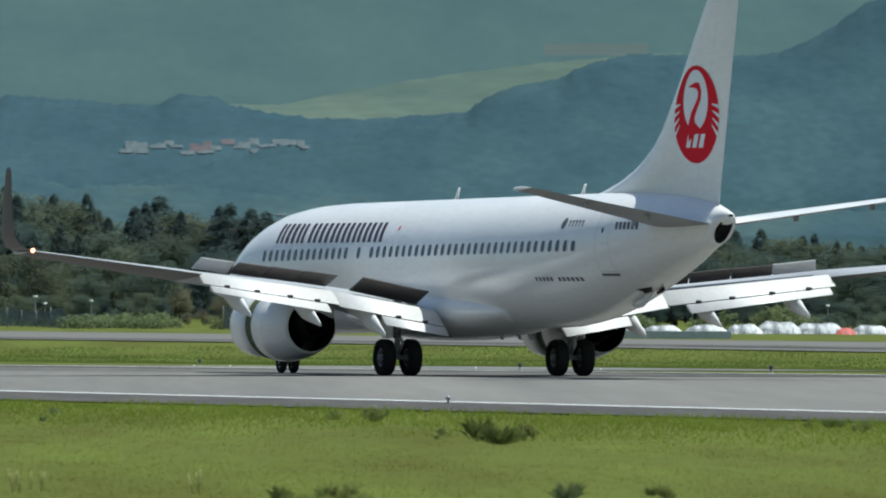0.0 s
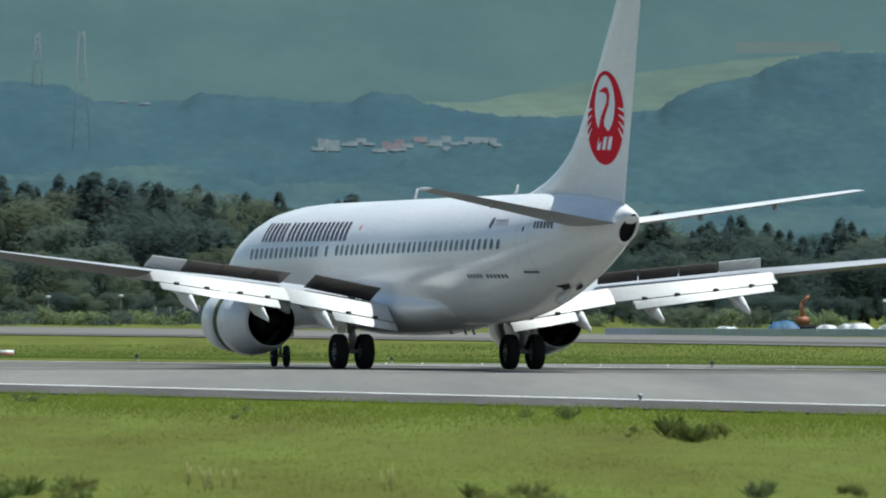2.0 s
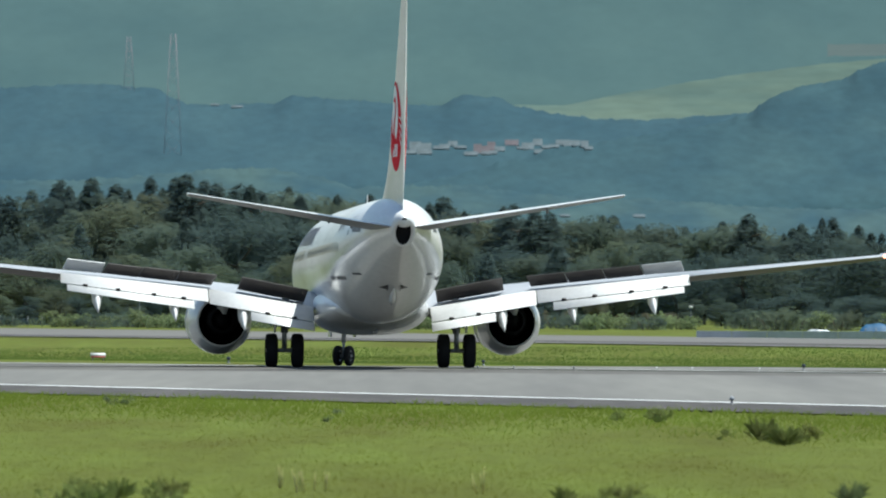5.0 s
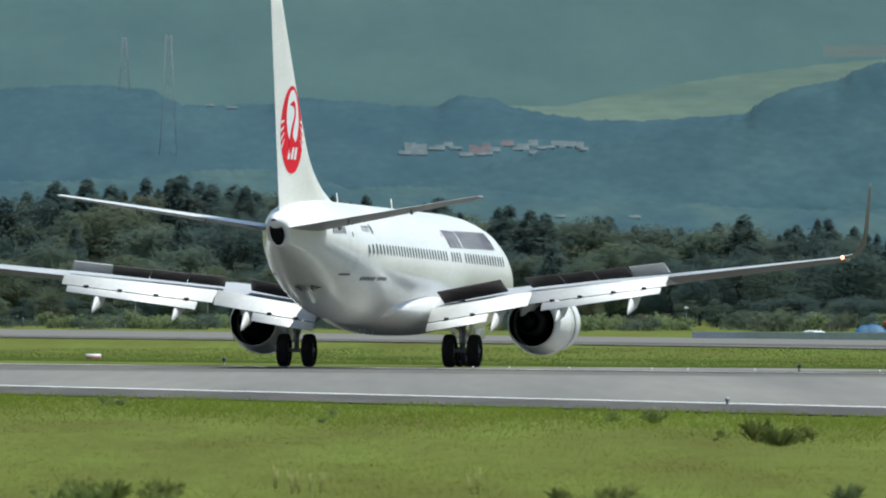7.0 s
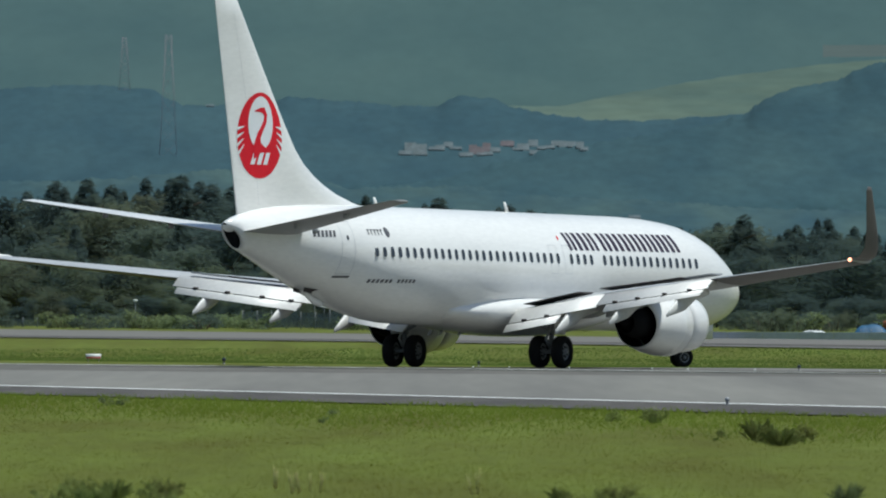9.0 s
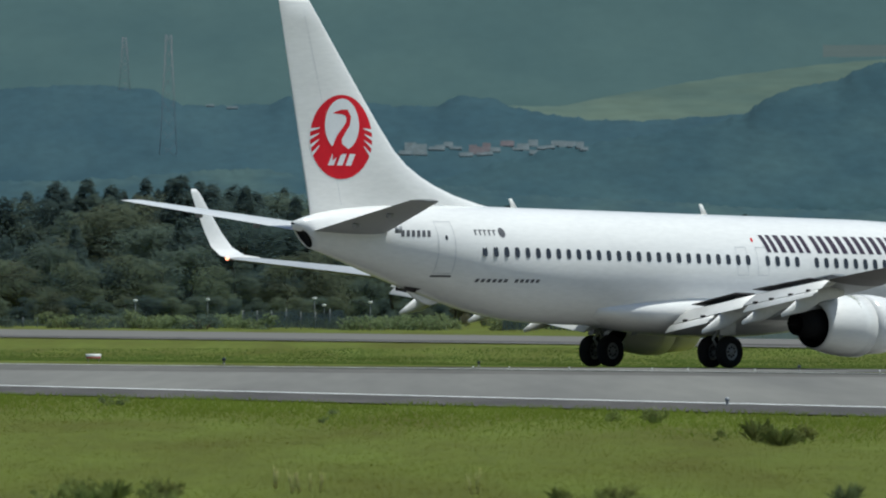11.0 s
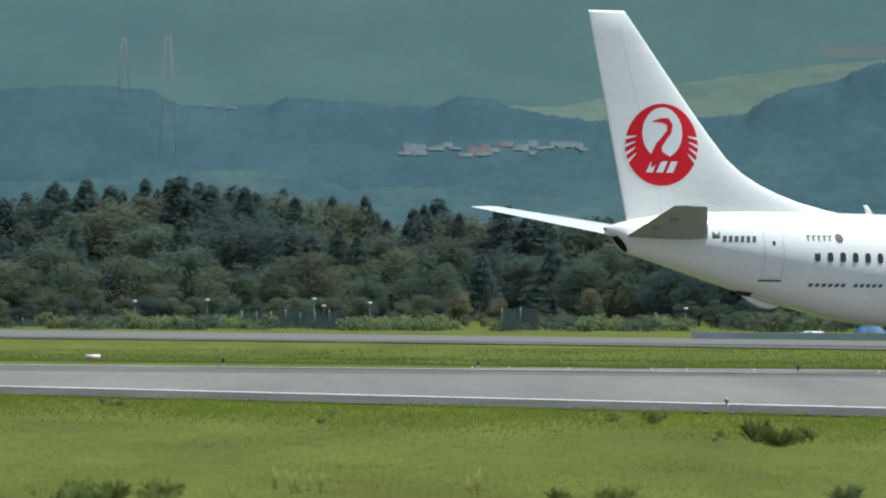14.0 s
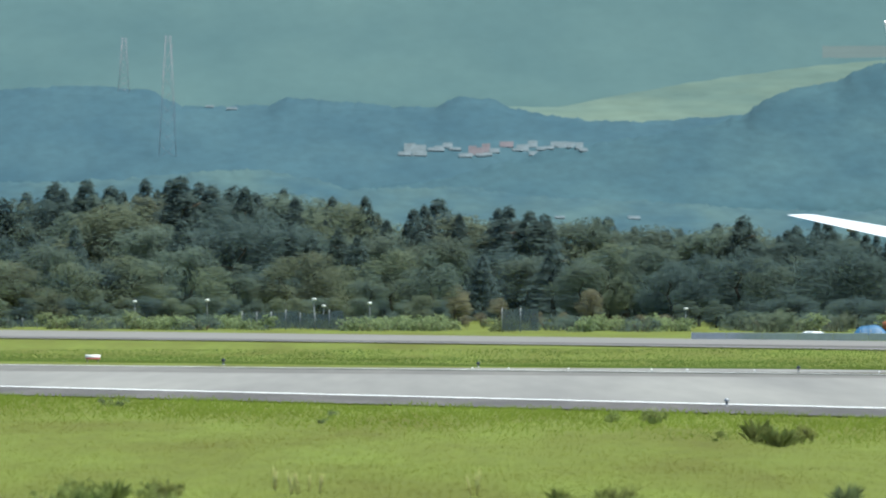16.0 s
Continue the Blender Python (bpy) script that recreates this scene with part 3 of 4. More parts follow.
        ring.append((0.115 * math.copysign(abs(u) ** 0.6, u), 0.18 * math.copysign(abs(v) ** 0.7, v)))
    z0 = 3.82
    bm.faces.new([bm.verts.new(skin(px, z0 + pz, 1, 0.008)) for px, pz in ring])
    left = part("cabin_window", bm, GLASSDARK, jet)
    lm = left.data
    rm = lm.copy()
    rm.transform(Matrix.Scale(-1, 4, (0, 1, 0)))
    rm.flip_normals()
    right = shared("cabin_window", rm, jet)
    for side, me, ob, skip in ((1, lm, left, (31, 33)), (-1, rm, right, (27, 32))):
        for i in range(48):
            if i in skip:
                continue
            x = -10.67 + i * 0.506
            o = ob if i == 0 else shared("cabin_window", me, jet)
            slope = (skin(x + 0.1, z0 - 0.0135 * x, 1).y - skin(x - 0.1, z0 - 0.0135 * x, 1).y) / 0.2
            base, here = skin(0, z0, side, 0), skin(x, z0 - 0.0135 * x, side, 0.004)
            o.matrix_basis = Matrix.Translation(here) @ pose(0, 0, 0, 0, 0, math.degrees(math.atan(slope)) * side) @ Matrix.Translation(-base)
    for side in (1, -1):
        pr = lambda x, z: skin(x, z, side, 0.007)

        def outline(x0, x1, za, zb, w=0.022):
            bm = bmesh.new()
            for a, b, c, d in ((x0, x1, za, za + w), (x0, x1, zb - w, zb), (x0, x0 + w, za, zb), (x1 - w, x1, za, zb)):
                decal(bm, [(a, c), (b, c), (b, d), (a, d)], pr, 3, 10)
            return bm
        part("cabin_door", outline(-12.72, -11.96, 3.18, 4.98), SEAM, jet, "closed rear cabin door with grey outline")
        bm = bmesh.new()
        decal(bm, [(-12.74, 3.06), (-11.94, 3.06), (-11.94, 3.13), (-12.74, 3.13)], pr, 4, 2)
        part("door_sill", bm, INKGREY, jet)
        bm = bmesh.new()
        disc(bm, -12.34, 4.42, 0.06, 0.09, pr, 12, 2)
        part("door_window", bm, GLASSDARK, jet)
        for x in (2.2, 3.25):
            part("overwing_exit", outline(x - 0.28, x + 0.28, 3.25, 4.25, 0.016), SEAM, jet)
        # title on the flanks as plain slanted bars
        x = 12.5 if side > 0 else 3.55
        dirn = -1 if side > 0 else 1
        lean = -0.16 * side
        for k, w in enumerate([0.68, 0.86, 0.72, 0, 0.80, 0.88, 0.82, 0.82, 0.78, 0.82, 0.82]):
            if w == 0:
                x += dirn * 0.16
                continue
            bm = bmesh.new()
            for f0, f1, h0, h1 in ((0.04, 0.34, 0, 1), (0.56, 0.86, 0, 1)):
                za, zb = 4.09 + 0.60 * h0 - 0.004 * x, 4.09 + 0.60 * h1 - 0.004 * x
                xa, xb = x + dirn * w * f0, x + dirn * w * f1
                decal(bm, [(xa - lean * h0 * 1.2, za), (xb - lean * h0 * 1.2, za), (xb - lean * h1 * 1.2, zb), (xa - lean * h1 * 1.2, zb)], lambda a, b: skin(a, b, side, 0.010), 3, 4)
            part("title_bar", bm, INK, jet, "dark plum title bars")
            x += dirn * (w + 0.06)
        # small markings as bars
        for n0, (xa, xb, za, zb, m) in enumerate(((-10.9, -7.95, 2.90, 3.02, INKGREY), (-15.2 + 0.9, -12.95, 4.44, 4.66, INKGREY))):
            cnt = 12 if n0 == 0 else 6
            for k in range(cnt):
                if n0 == 0 and k == 6:
                    continue
                a = xa + (xb - xa) * k / cnt
                b = a + (xb - xa) / cnt * 0.62
                bm = bmesh.new()
                decal(bm, [(a, za), (b, za), (b + 0.04, zb), (a + 0.04, zb)], pr, 1, 2)
                part("marking_bar", bm, m, jet)
        bm = bmesh.new()
        for k in range(5):
            a = -11.0 + k * 0.22
            decal(bm, [(a, 4.52), (a + 0.06, 4.52), (a + 0.06, 4.72), (a, 4.72)], pr, 1, 2)
            decal(bm, [(a + 0.06, 4.67), (a + 0.15, 4.67), (a + 0.15, 4.71), (a + 0.06, 4.71)], pr, 1, 1)
        disc(bm, -9.7, 4.62, 0.16, 0.17, pr, 16, 2)
        part("emblem_marking", bm, INKGREY, jet, "small grey round emblem and bars")
        bm = bmesh.new()
        disc(bm, 2.95, 4.50, 0.06, 0.08, pr, 12, 2)
        part("red_marking", bm, REDLOGO, jet)
        # cockpit side panes
        for xa, xb in ((16.15, 16.75), (16.8, 17.35)):
            bm = bmesh.new()
            decal(bm, [(xa, 4.02), (xb, 3.95), (xb - 0.05, 4.38 if xb < 17 else 4.25), (xa, 4.50)], pr, 4, 4)
            part("cockpit_window", bm, GLASSDARK, jet)
        bm = bmesh.new()
        decal(bm, [(-13.15, 2.60), (-12.55, 2.52), (-12.55, 2.66), (-13.10, 2.74)], pr, 3, 2)
        part("outflow_vent", bm, DARKMETAL, jet, "small dark vent under the tail")
    # blade antennas and red beacon
    for x, h in ((-7.45, 0.34), (2.2, 0.38)):
        bm = bmesh.new()
        zt = fus_top(x) - 0.0135 * x
        loft(bm, [[Vector((x + a - k * 0.22, b * (1 - 0.4 * k), zt - 0.03 + k * h)) for a, b in ((0.16 - 0.08 * k, 0), (0, 0.022), (-0.16 + 0.06 * k, 0), (0, -0.022))] for k in (0, 1)])
        part("antenna", bm, PAINT, jet, "white blade antenna")
    for x in (-2.6, -1.2, -3.4):
        bm = bmesh.new()
        loft(bm, [[Vector((x + a - k * 0.2, b, 1.30 - k * 0.18)) for a, b in ((0.14, 0), (0, 0.025), (-0.14, 0), (0, -0.025))] for k in (0, 1)])
        part("belly_antenna", bm, STRUT, jet)
    # landing gear

    def wheel(parent, r, w, x, y, hubside):
        bm = bmesh.new()
        hw = w / 2
        revolve(bm, [(-hw * 0.55, r * 0.52), (-hw * 0.95, r * 0.60), (-hw, r * 0.78), (-hw * 0.86, r * 0.93), (-hw * 0.5, r * 0.99), (hw * 0.5, r * 0.99), (hw * 0.86, r * 0.93),
                     (hw, r * 0.78), (hw * 0.95, r * 0.60), (hw * 0.55, r * 0.52)], 28, "y")
        revolve(bm, [(-hw * 0.6, r * 0.54), (-hw * 0.42, r * 0.40), (-hw * 0.7, r * 0.16), (-hw * 0.7, 0.01)], 24, "y", mi=1)
        revolve(bm, [(hw * 0.6, r * 0.54), (hw * 0.42, r * 0.40), (hw * 0.7, r * 0.16), (hw * 0.7, 0.01)], 24, "y", mi=1)
        for k in range(8):
            a = k * math.tau / 8
            for s in (1, -1):
                box(bm, r * 0.29 * math.cos(a) - 0.03, r * 0.29 * math.cos(a) + 0.03, s * hw * 0.5 - 0.03, s * hw * 0.5 + 0.03, r * 0.29 * math.sin(a) - 0.03, r * 0.29 * math.sin(a) + 0.03, 0, 0)
        ob = part("wheel", bm, [RUBBER, HUB], parent, "black tyre on a grey hub")
        MOVING.setdefault("wheels", []).append((ob, (x, y, r), r))
    for side in (1, -1):
        bm = bmesh.new()
        yc = side * 2.86
        rod(bm, (0, yc, 0.50), (0.05, yc - side * 0.0, 1.25), 0.085)
        rod(bm, (0.05, yc, 1.15), (0.15, yc - side * 0.05, 2.3), 0.13)
        rod(bm, (0, yc - 0.62, 0.565), (0, yc + 0.62, 0.565), 0.075)
        rod(bm, (0.05, yc, 1.25), (0.2, yc - side * 1.3, 1.95), 0.06)
        rod(bm, (-0.12, yc, 0.72), (-0.38, yc, 1.0), 0.045), rod(bm, (-0.38, yc, 1.0), (-0.05, yc, 1.35), 0.045)
        gear = part("main_gear", bm, STRUT, jet, "grey main landing gear strut")
        bm = bmesh.new()
        box(bm, -0.35, 0.45, yc + side * 0.30, yc + side * 0.34, 1.15, 2.05, 0.015)
        part("gear_door", bm, PAINT, gear, "white gear leg door")
        for o in (-0.43, 0.43):
            wheel(gear, 0.565, 0.40, 0, yc + o, side)
    bm = bmesh.new()
    rod(bm, (0, 0, 0.30), (0, 0, 0.85), 0.05), rod(bm, (0, 0, 0.8), (0.12, 0, 1.7), 0.085)
    rod(bm, (0, -0.3, 0.34), (0, 0.3, 0.34), 0.045), rod(bm, (0.02, 0, 0.95), (0.75, 0, 1.6), 0.05)
    nose = part("nose_gear", bm, STRUT, jet, "grey nose landing gear strut")
    MOVING["nose"] = nose
    for o in (-0.2, 0.2):
        wheel(nose, 0.345, 0.20, 0, o, 1)
    for s in (1, -1):
        bm = bmesh.new()
        box(bm, 15.5, 17.2, s * 0.42 - 0.02, s * 0.42 + 0.02, 0.98, 1.55, 0.015)
        part("nose_gear_door", bm, PAINT, jet, "white nose gear door")
    return jet


LAMPRED = bpy.data.materials.new("glowing_wingtip_lens")
LAMPRED.use_nodes = True
LAMPRED.node_tree.nodes["Principled BSDF"].inputs["Base Color"].default_value = (0.8, 0.3, 0.2, 1)
LAMPRED.node_tree.nodes["Principled BSDF"].inputs["Emission Color"].default_value = (1.0, 0.35, 0.2, 1)
LAMPRED.node_tree.nodes["Principled BSDF"].inputs["Emission Strength"].default_value = 4.0

# seconds, x, y, heading in degrees
PATH = [(0, 9.76, 523.26, 112.14), (0.5, 7.67, 528.59, 111.71), (1, 5.76, 533.94, 111.07), (1.5, 4.06, 539.24, 110.18), (2, 2.58, 544.43, 108.81),
        (2.5, 1.23, 549.46, 107.25), (3, 0.15, 554.37, 105.05), (3.5, -0.81, 558.97, 102.71), (4.2, -1.87, 564.73, 98.60), (5.25, -2.60, 572.3, 91.9), (6.3, -2.60, 579.19, 84.69),
        (7, -2.15, 583.49, 79.30), (7.5, -1.59, 586.35, 75.21), (8, -0.89, 589.05, 70.88), (8.5, 0.08, 591.60, 66.61), (9, 1.20, 594.05, 62.33), (10.25, 4.94, 599.5, 51.9),
        (11.5, 9.64, 604.66, 42.33), (12, 11.75, 606.64, 39.54), (12.5, 13.99, 608.64, 37.30), (13, 16.40, 610.61, 35.03), (13.5, 18.88, 612.57, 32.68),
        (14, 21.58, 614.39, 30.36), (14.5, 24.40, 616.09, 28.14), (15, 27.29, 617.65, 26.43), (15.5, 30.28, 619.02, 24.78), (16, 33.33, 620.42, 23.12)]


def motions():
    ahead = lambda x, y, a: height(x + 15.6 * math.cos(radians(a)), y + 15.6 * math.sin(radians(a)))
    walk(jet, [(t, pose(x, y, height(x, y), 0, math.degrees(math.atan((height(x, y) - ahead(x, y, a)) / 15.6)), a)) for t, x, y, a in PATH])
    for ob, place, up in MOVING["spoilers"]:
        walk(ob, [(t, place @ pose(0, 0, 0, 0, a, 0)) for t, a in ((0, up), (6.9, up), (7.25, up * 0.55), (7.6, 2), (16, 2))])
    for ob, (x, y, z) in MOVING["sleeves"]:
        walk(ob, [(t, pose(x + d, y, z)) for t, d in ((0, -0.55), (3.0, -0.5), (6.9, -0.35), (8.2, 0), (16, 0))])
    ts = [p[0] for p in PATH]
    dist = [0.0]
    for a, b in zip(PATH, PATH[1:]):
        dist.append(dist[-1] + math.hypot(b[1] - a[1], b[2] - a[2]))
    run = curve_through(ts, dist)
    for ob, (x, y, z), r in MOVING["wheels"]:
        step = 1 if r < 0.4 else 2
        walk(ob, [(k / FPS, pose(x, y, z, 0, math.degrees(run(k / FPS) / r), 0)) for k in range(0, 16 * FPS + 1, step)])
    walk(MOVING["nose"], [(t, pose(15.6, 0, 0, 0, 0, a)) for t, a in ((0, -4), (1.5, -9), (3.5, -19), (5.2, -26), (7, -33), (9, -37), (11.5, -27), (14, -18), (16, -12))])


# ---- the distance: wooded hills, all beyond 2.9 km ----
# blue-green distance haze is mixed into the base colours of hills and fields
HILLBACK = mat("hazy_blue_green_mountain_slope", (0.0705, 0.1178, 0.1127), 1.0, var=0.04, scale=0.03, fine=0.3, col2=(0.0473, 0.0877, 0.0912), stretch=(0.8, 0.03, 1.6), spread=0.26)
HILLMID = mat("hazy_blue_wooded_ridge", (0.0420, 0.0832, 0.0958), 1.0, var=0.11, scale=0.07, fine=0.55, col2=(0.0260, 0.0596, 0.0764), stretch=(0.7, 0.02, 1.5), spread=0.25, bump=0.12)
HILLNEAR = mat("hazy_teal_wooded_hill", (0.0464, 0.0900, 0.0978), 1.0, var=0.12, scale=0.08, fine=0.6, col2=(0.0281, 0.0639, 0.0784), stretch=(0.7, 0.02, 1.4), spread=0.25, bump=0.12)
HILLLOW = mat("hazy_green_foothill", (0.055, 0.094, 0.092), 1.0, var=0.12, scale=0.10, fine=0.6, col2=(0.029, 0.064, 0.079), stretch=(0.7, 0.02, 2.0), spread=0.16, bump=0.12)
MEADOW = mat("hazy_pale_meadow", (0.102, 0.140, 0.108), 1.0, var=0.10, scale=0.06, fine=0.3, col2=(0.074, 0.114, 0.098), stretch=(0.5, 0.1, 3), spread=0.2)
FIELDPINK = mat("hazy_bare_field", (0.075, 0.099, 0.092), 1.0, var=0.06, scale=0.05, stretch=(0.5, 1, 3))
# house and mast colours are faded, with haze painted into them
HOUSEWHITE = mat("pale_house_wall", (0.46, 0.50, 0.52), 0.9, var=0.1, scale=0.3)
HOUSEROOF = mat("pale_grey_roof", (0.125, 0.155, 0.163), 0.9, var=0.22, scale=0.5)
HOUSEPINK = mat("hazed_red_roof", (0.126, 0.112, 0.118), 0.9, var=0.18, scale=0.5)
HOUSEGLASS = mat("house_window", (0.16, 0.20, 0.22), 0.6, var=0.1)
TOWERRED = mat("hazed_red_mast_paint", (0.45, 0.33, 0.35), 0.9, var=0.04, scale=0.05)


def up_at(d, px, py):
    """A place d metres off by bearings of the far view: x and height."""
    return (px - 784) / F * d, 2.82 + d * (502.5 + (px - 784) * 0.0037 - py) / F


def ridge(name, d, depth, knots, base, material, label, jag):
    """A hill: its skyline at distance d, falling towards the viewer."""
    line = curve_through([k[0] for k in knots], [k[1] for k in knots])
    bm = bmesh.new()
    g = []
    n, m = 640, 14
    for j in range(m + 1):
        s = j / m
        row = []
        for i in range(n + 1):
            px = -700 + 3500 * i / n
            py = line(px)
            bump_ = noise.fractal(Vector((px * 0.035, d * 0.01, 3.1)), 1.0, 2.0, 4) * jag
            if s == 1:
                bump_ += abs(noise.noise(Vector((px * 0.16, d, 0.5)))) * jag * 1.3
            yy = d - depth * (1 - s)
            roll = noise.fractal(Vector((px * 0.006, s * 2.5, d * 0.1)), 1.0, 2.0, 4) * (0.0 if d > 4500 else 3.0) * (1 - s) * min(1, s * 3 + 0.2)
            soft_ = sum(line(px + q) for q in (-220, -150, -80, 0, 80, 150, 220)) / 7
            top = soft_ + (py - soft_) * s ** 4 - bump_ * max(0.0, s * 14 - 13)
            p = base + (top - base) * s ** 0.8 + roll
            x, z = up_at(yy, px, p)
            row.append(bm.verts.new((x, yy + noise.noise(Vector((px * 0.02, s * 6, d))) * (0.0 if d > 4500 else 2.0), max(z, 0.2) if s > 0 else -1.0)))
        g.append(row)
    back = [bm.verts.new((v.co.x, v.co.y + 60, -1.0)) for v in g[-1]]
    g.append(back)
    for a, b in zip(g, g[1:]):
        for i in range(n):
            bm.faces.new((a[i], a[i + 1], b[i + 1], b[i]))
    ob = tagged(part(name, bm, material), label, kind="structure")
    HILLS.append(ob)
    return ob


def stand(px, py):
    """Where the far view's bearing meets the hills."""
    x, z = up_at(1000.0, px, py)
    way = (Vector((x, 1000.0, z)) - EYE).normalized()
    hits = [h[0] for h in (t.ray_cast(EYE, way) for t in TREES) if h[0]]
    return min(hits, key=lambda p: p.y) if hits else Vector((x * 3, 3000, 0))


HILLS, TREES = [], []


def build_distance():
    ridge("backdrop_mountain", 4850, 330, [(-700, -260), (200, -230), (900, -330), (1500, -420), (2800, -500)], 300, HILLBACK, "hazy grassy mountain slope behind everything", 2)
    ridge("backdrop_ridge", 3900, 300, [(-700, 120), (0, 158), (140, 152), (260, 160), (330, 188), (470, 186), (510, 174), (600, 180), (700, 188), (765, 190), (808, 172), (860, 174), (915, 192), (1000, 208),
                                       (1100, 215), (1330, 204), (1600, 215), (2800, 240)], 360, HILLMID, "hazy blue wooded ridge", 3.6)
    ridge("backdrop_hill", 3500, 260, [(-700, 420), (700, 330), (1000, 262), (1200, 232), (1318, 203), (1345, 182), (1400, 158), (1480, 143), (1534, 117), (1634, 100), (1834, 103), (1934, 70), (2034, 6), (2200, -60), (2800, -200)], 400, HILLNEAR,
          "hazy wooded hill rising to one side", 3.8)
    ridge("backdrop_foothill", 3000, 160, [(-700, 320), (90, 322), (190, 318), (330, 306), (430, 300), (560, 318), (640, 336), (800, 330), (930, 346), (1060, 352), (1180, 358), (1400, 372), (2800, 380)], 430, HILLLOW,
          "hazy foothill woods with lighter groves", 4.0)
    for ob in HILLS:
        TREES.append(BVHTree.FromPolygons([v.co for v in ob.data.vertices], [p.vertices[:] for p in ob.data.polygons]))
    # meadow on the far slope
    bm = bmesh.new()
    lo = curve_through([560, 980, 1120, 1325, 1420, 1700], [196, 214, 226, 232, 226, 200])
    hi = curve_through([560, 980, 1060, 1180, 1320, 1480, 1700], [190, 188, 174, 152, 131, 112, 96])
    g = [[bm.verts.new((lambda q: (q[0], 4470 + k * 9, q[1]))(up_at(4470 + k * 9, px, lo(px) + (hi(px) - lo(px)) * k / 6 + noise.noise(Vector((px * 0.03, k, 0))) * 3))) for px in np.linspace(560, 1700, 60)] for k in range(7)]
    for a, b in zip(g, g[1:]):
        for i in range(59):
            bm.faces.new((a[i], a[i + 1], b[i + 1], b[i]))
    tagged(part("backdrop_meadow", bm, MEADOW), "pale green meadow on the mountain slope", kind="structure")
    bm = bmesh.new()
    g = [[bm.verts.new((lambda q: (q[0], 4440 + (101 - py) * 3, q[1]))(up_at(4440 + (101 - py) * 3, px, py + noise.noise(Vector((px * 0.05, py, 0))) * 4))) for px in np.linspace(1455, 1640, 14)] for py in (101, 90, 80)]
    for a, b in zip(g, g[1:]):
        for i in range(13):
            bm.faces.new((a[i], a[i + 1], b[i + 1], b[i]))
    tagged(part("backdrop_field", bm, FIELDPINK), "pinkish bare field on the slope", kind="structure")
    # houses on the ridge's flank
    rnd = random.Random(4)
    village = [(735, 262, 34, 34, 0), (716, 275, 18, 14, 0), (746, 277, 20, 10, 0), (768, 262, 16, 12, 0), (785, 261, 26, 14, 0), (806, 268, 18, 10, 1), (848, 262, 38, 26, 1), (826, 274, 22, 12, 0),
               (858, 277, 24, 10, 0), (876, 264, 16, 14, 1), (898, 259, 22, 16, 1), (916, 268, 18, 8, 0), (934, 258, 30, 18, 1), (952, 267, 26, 12, 0), (972, 258, 16, 12, 0), (990, 258, 20, 18, 0),
               (1012, 260, 40, 22, 0), (1034, 266, 14, 10, 0), (1122, 386, 14, 10, 0), (1318, 201, 22, 7, 0), (1124, 213, 10, 4, 0), (412, 196, 18, 8, 0), (372, 190, 14, 8, 0), (990, 386, 12, 7, 0)]
    cluster = []
    for px, py, w, h, red in village:
        n = max(1, round(w / 15))
        cluster += [(px + (k - (n - 1) / 2) * w / n + rnd.uniform(-1.5, 1.5), py + rnd.uniform(-5, 5) * (w > 14), w / n * rnd.uniform(0.9, 1.4), h * rnd.uniform(0.65, 1.05), red and rnd.random() < 0.7)
                    for k in range(n)]
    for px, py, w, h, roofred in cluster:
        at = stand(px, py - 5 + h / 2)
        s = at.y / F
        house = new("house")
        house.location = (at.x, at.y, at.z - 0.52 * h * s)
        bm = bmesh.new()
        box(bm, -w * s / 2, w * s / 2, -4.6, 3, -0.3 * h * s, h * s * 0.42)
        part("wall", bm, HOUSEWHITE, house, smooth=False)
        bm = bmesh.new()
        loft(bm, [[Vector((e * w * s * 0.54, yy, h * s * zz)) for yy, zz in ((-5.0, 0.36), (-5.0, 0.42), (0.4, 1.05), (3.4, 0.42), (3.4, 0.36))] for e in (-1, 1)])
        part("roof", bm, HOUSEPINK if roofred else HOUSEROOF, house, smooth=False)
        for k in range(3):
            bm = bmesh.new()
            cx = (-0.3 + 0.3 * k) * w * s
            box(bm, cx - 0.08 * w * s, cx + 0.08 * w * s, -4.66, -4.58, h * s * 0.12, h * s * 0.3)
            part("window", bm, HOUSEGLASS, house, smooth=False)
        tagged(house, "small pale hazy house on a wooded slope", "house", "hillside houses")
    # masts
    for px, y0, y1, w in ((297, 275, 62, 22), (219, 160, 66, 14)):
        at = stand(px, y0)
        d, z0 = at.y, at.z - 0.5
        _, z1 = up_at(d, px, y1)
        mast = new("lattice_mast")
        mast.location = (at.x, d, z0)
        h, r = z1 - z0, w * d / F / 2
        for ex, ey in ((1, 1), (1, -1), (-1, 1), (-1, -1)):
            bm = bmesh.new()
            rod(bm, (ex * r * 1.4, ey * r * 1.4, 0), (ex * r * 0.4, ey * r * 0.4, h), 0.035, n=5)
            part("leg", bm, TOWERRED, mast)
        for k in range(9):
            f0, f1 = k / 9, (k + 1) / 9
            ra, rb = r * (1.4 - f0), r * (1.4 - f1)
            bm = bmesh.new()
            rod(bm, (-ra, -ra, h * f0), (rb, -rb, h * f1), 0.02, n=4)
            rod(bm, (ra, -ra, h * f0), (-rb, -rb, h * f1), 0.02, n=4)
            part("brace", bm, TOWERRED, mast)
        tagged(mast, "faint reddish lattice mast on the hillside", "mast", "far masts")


# ---- plants ----
def leaf_cloud(name, pos, v, size, material, rs, flat):
    """One small folded leaf spray at each place, facing roughly along v."""
    count = len(pos)
    nrm = v * 0.8 + np.array([0, 0, 0.25]) + rs.normal(size=(count, 3)) * flat
    nrm /= np.linalg.norm(nrm, axis=1)[:, None]
    t = np.cross(nrm, rs.normal(size=(count, 3)))
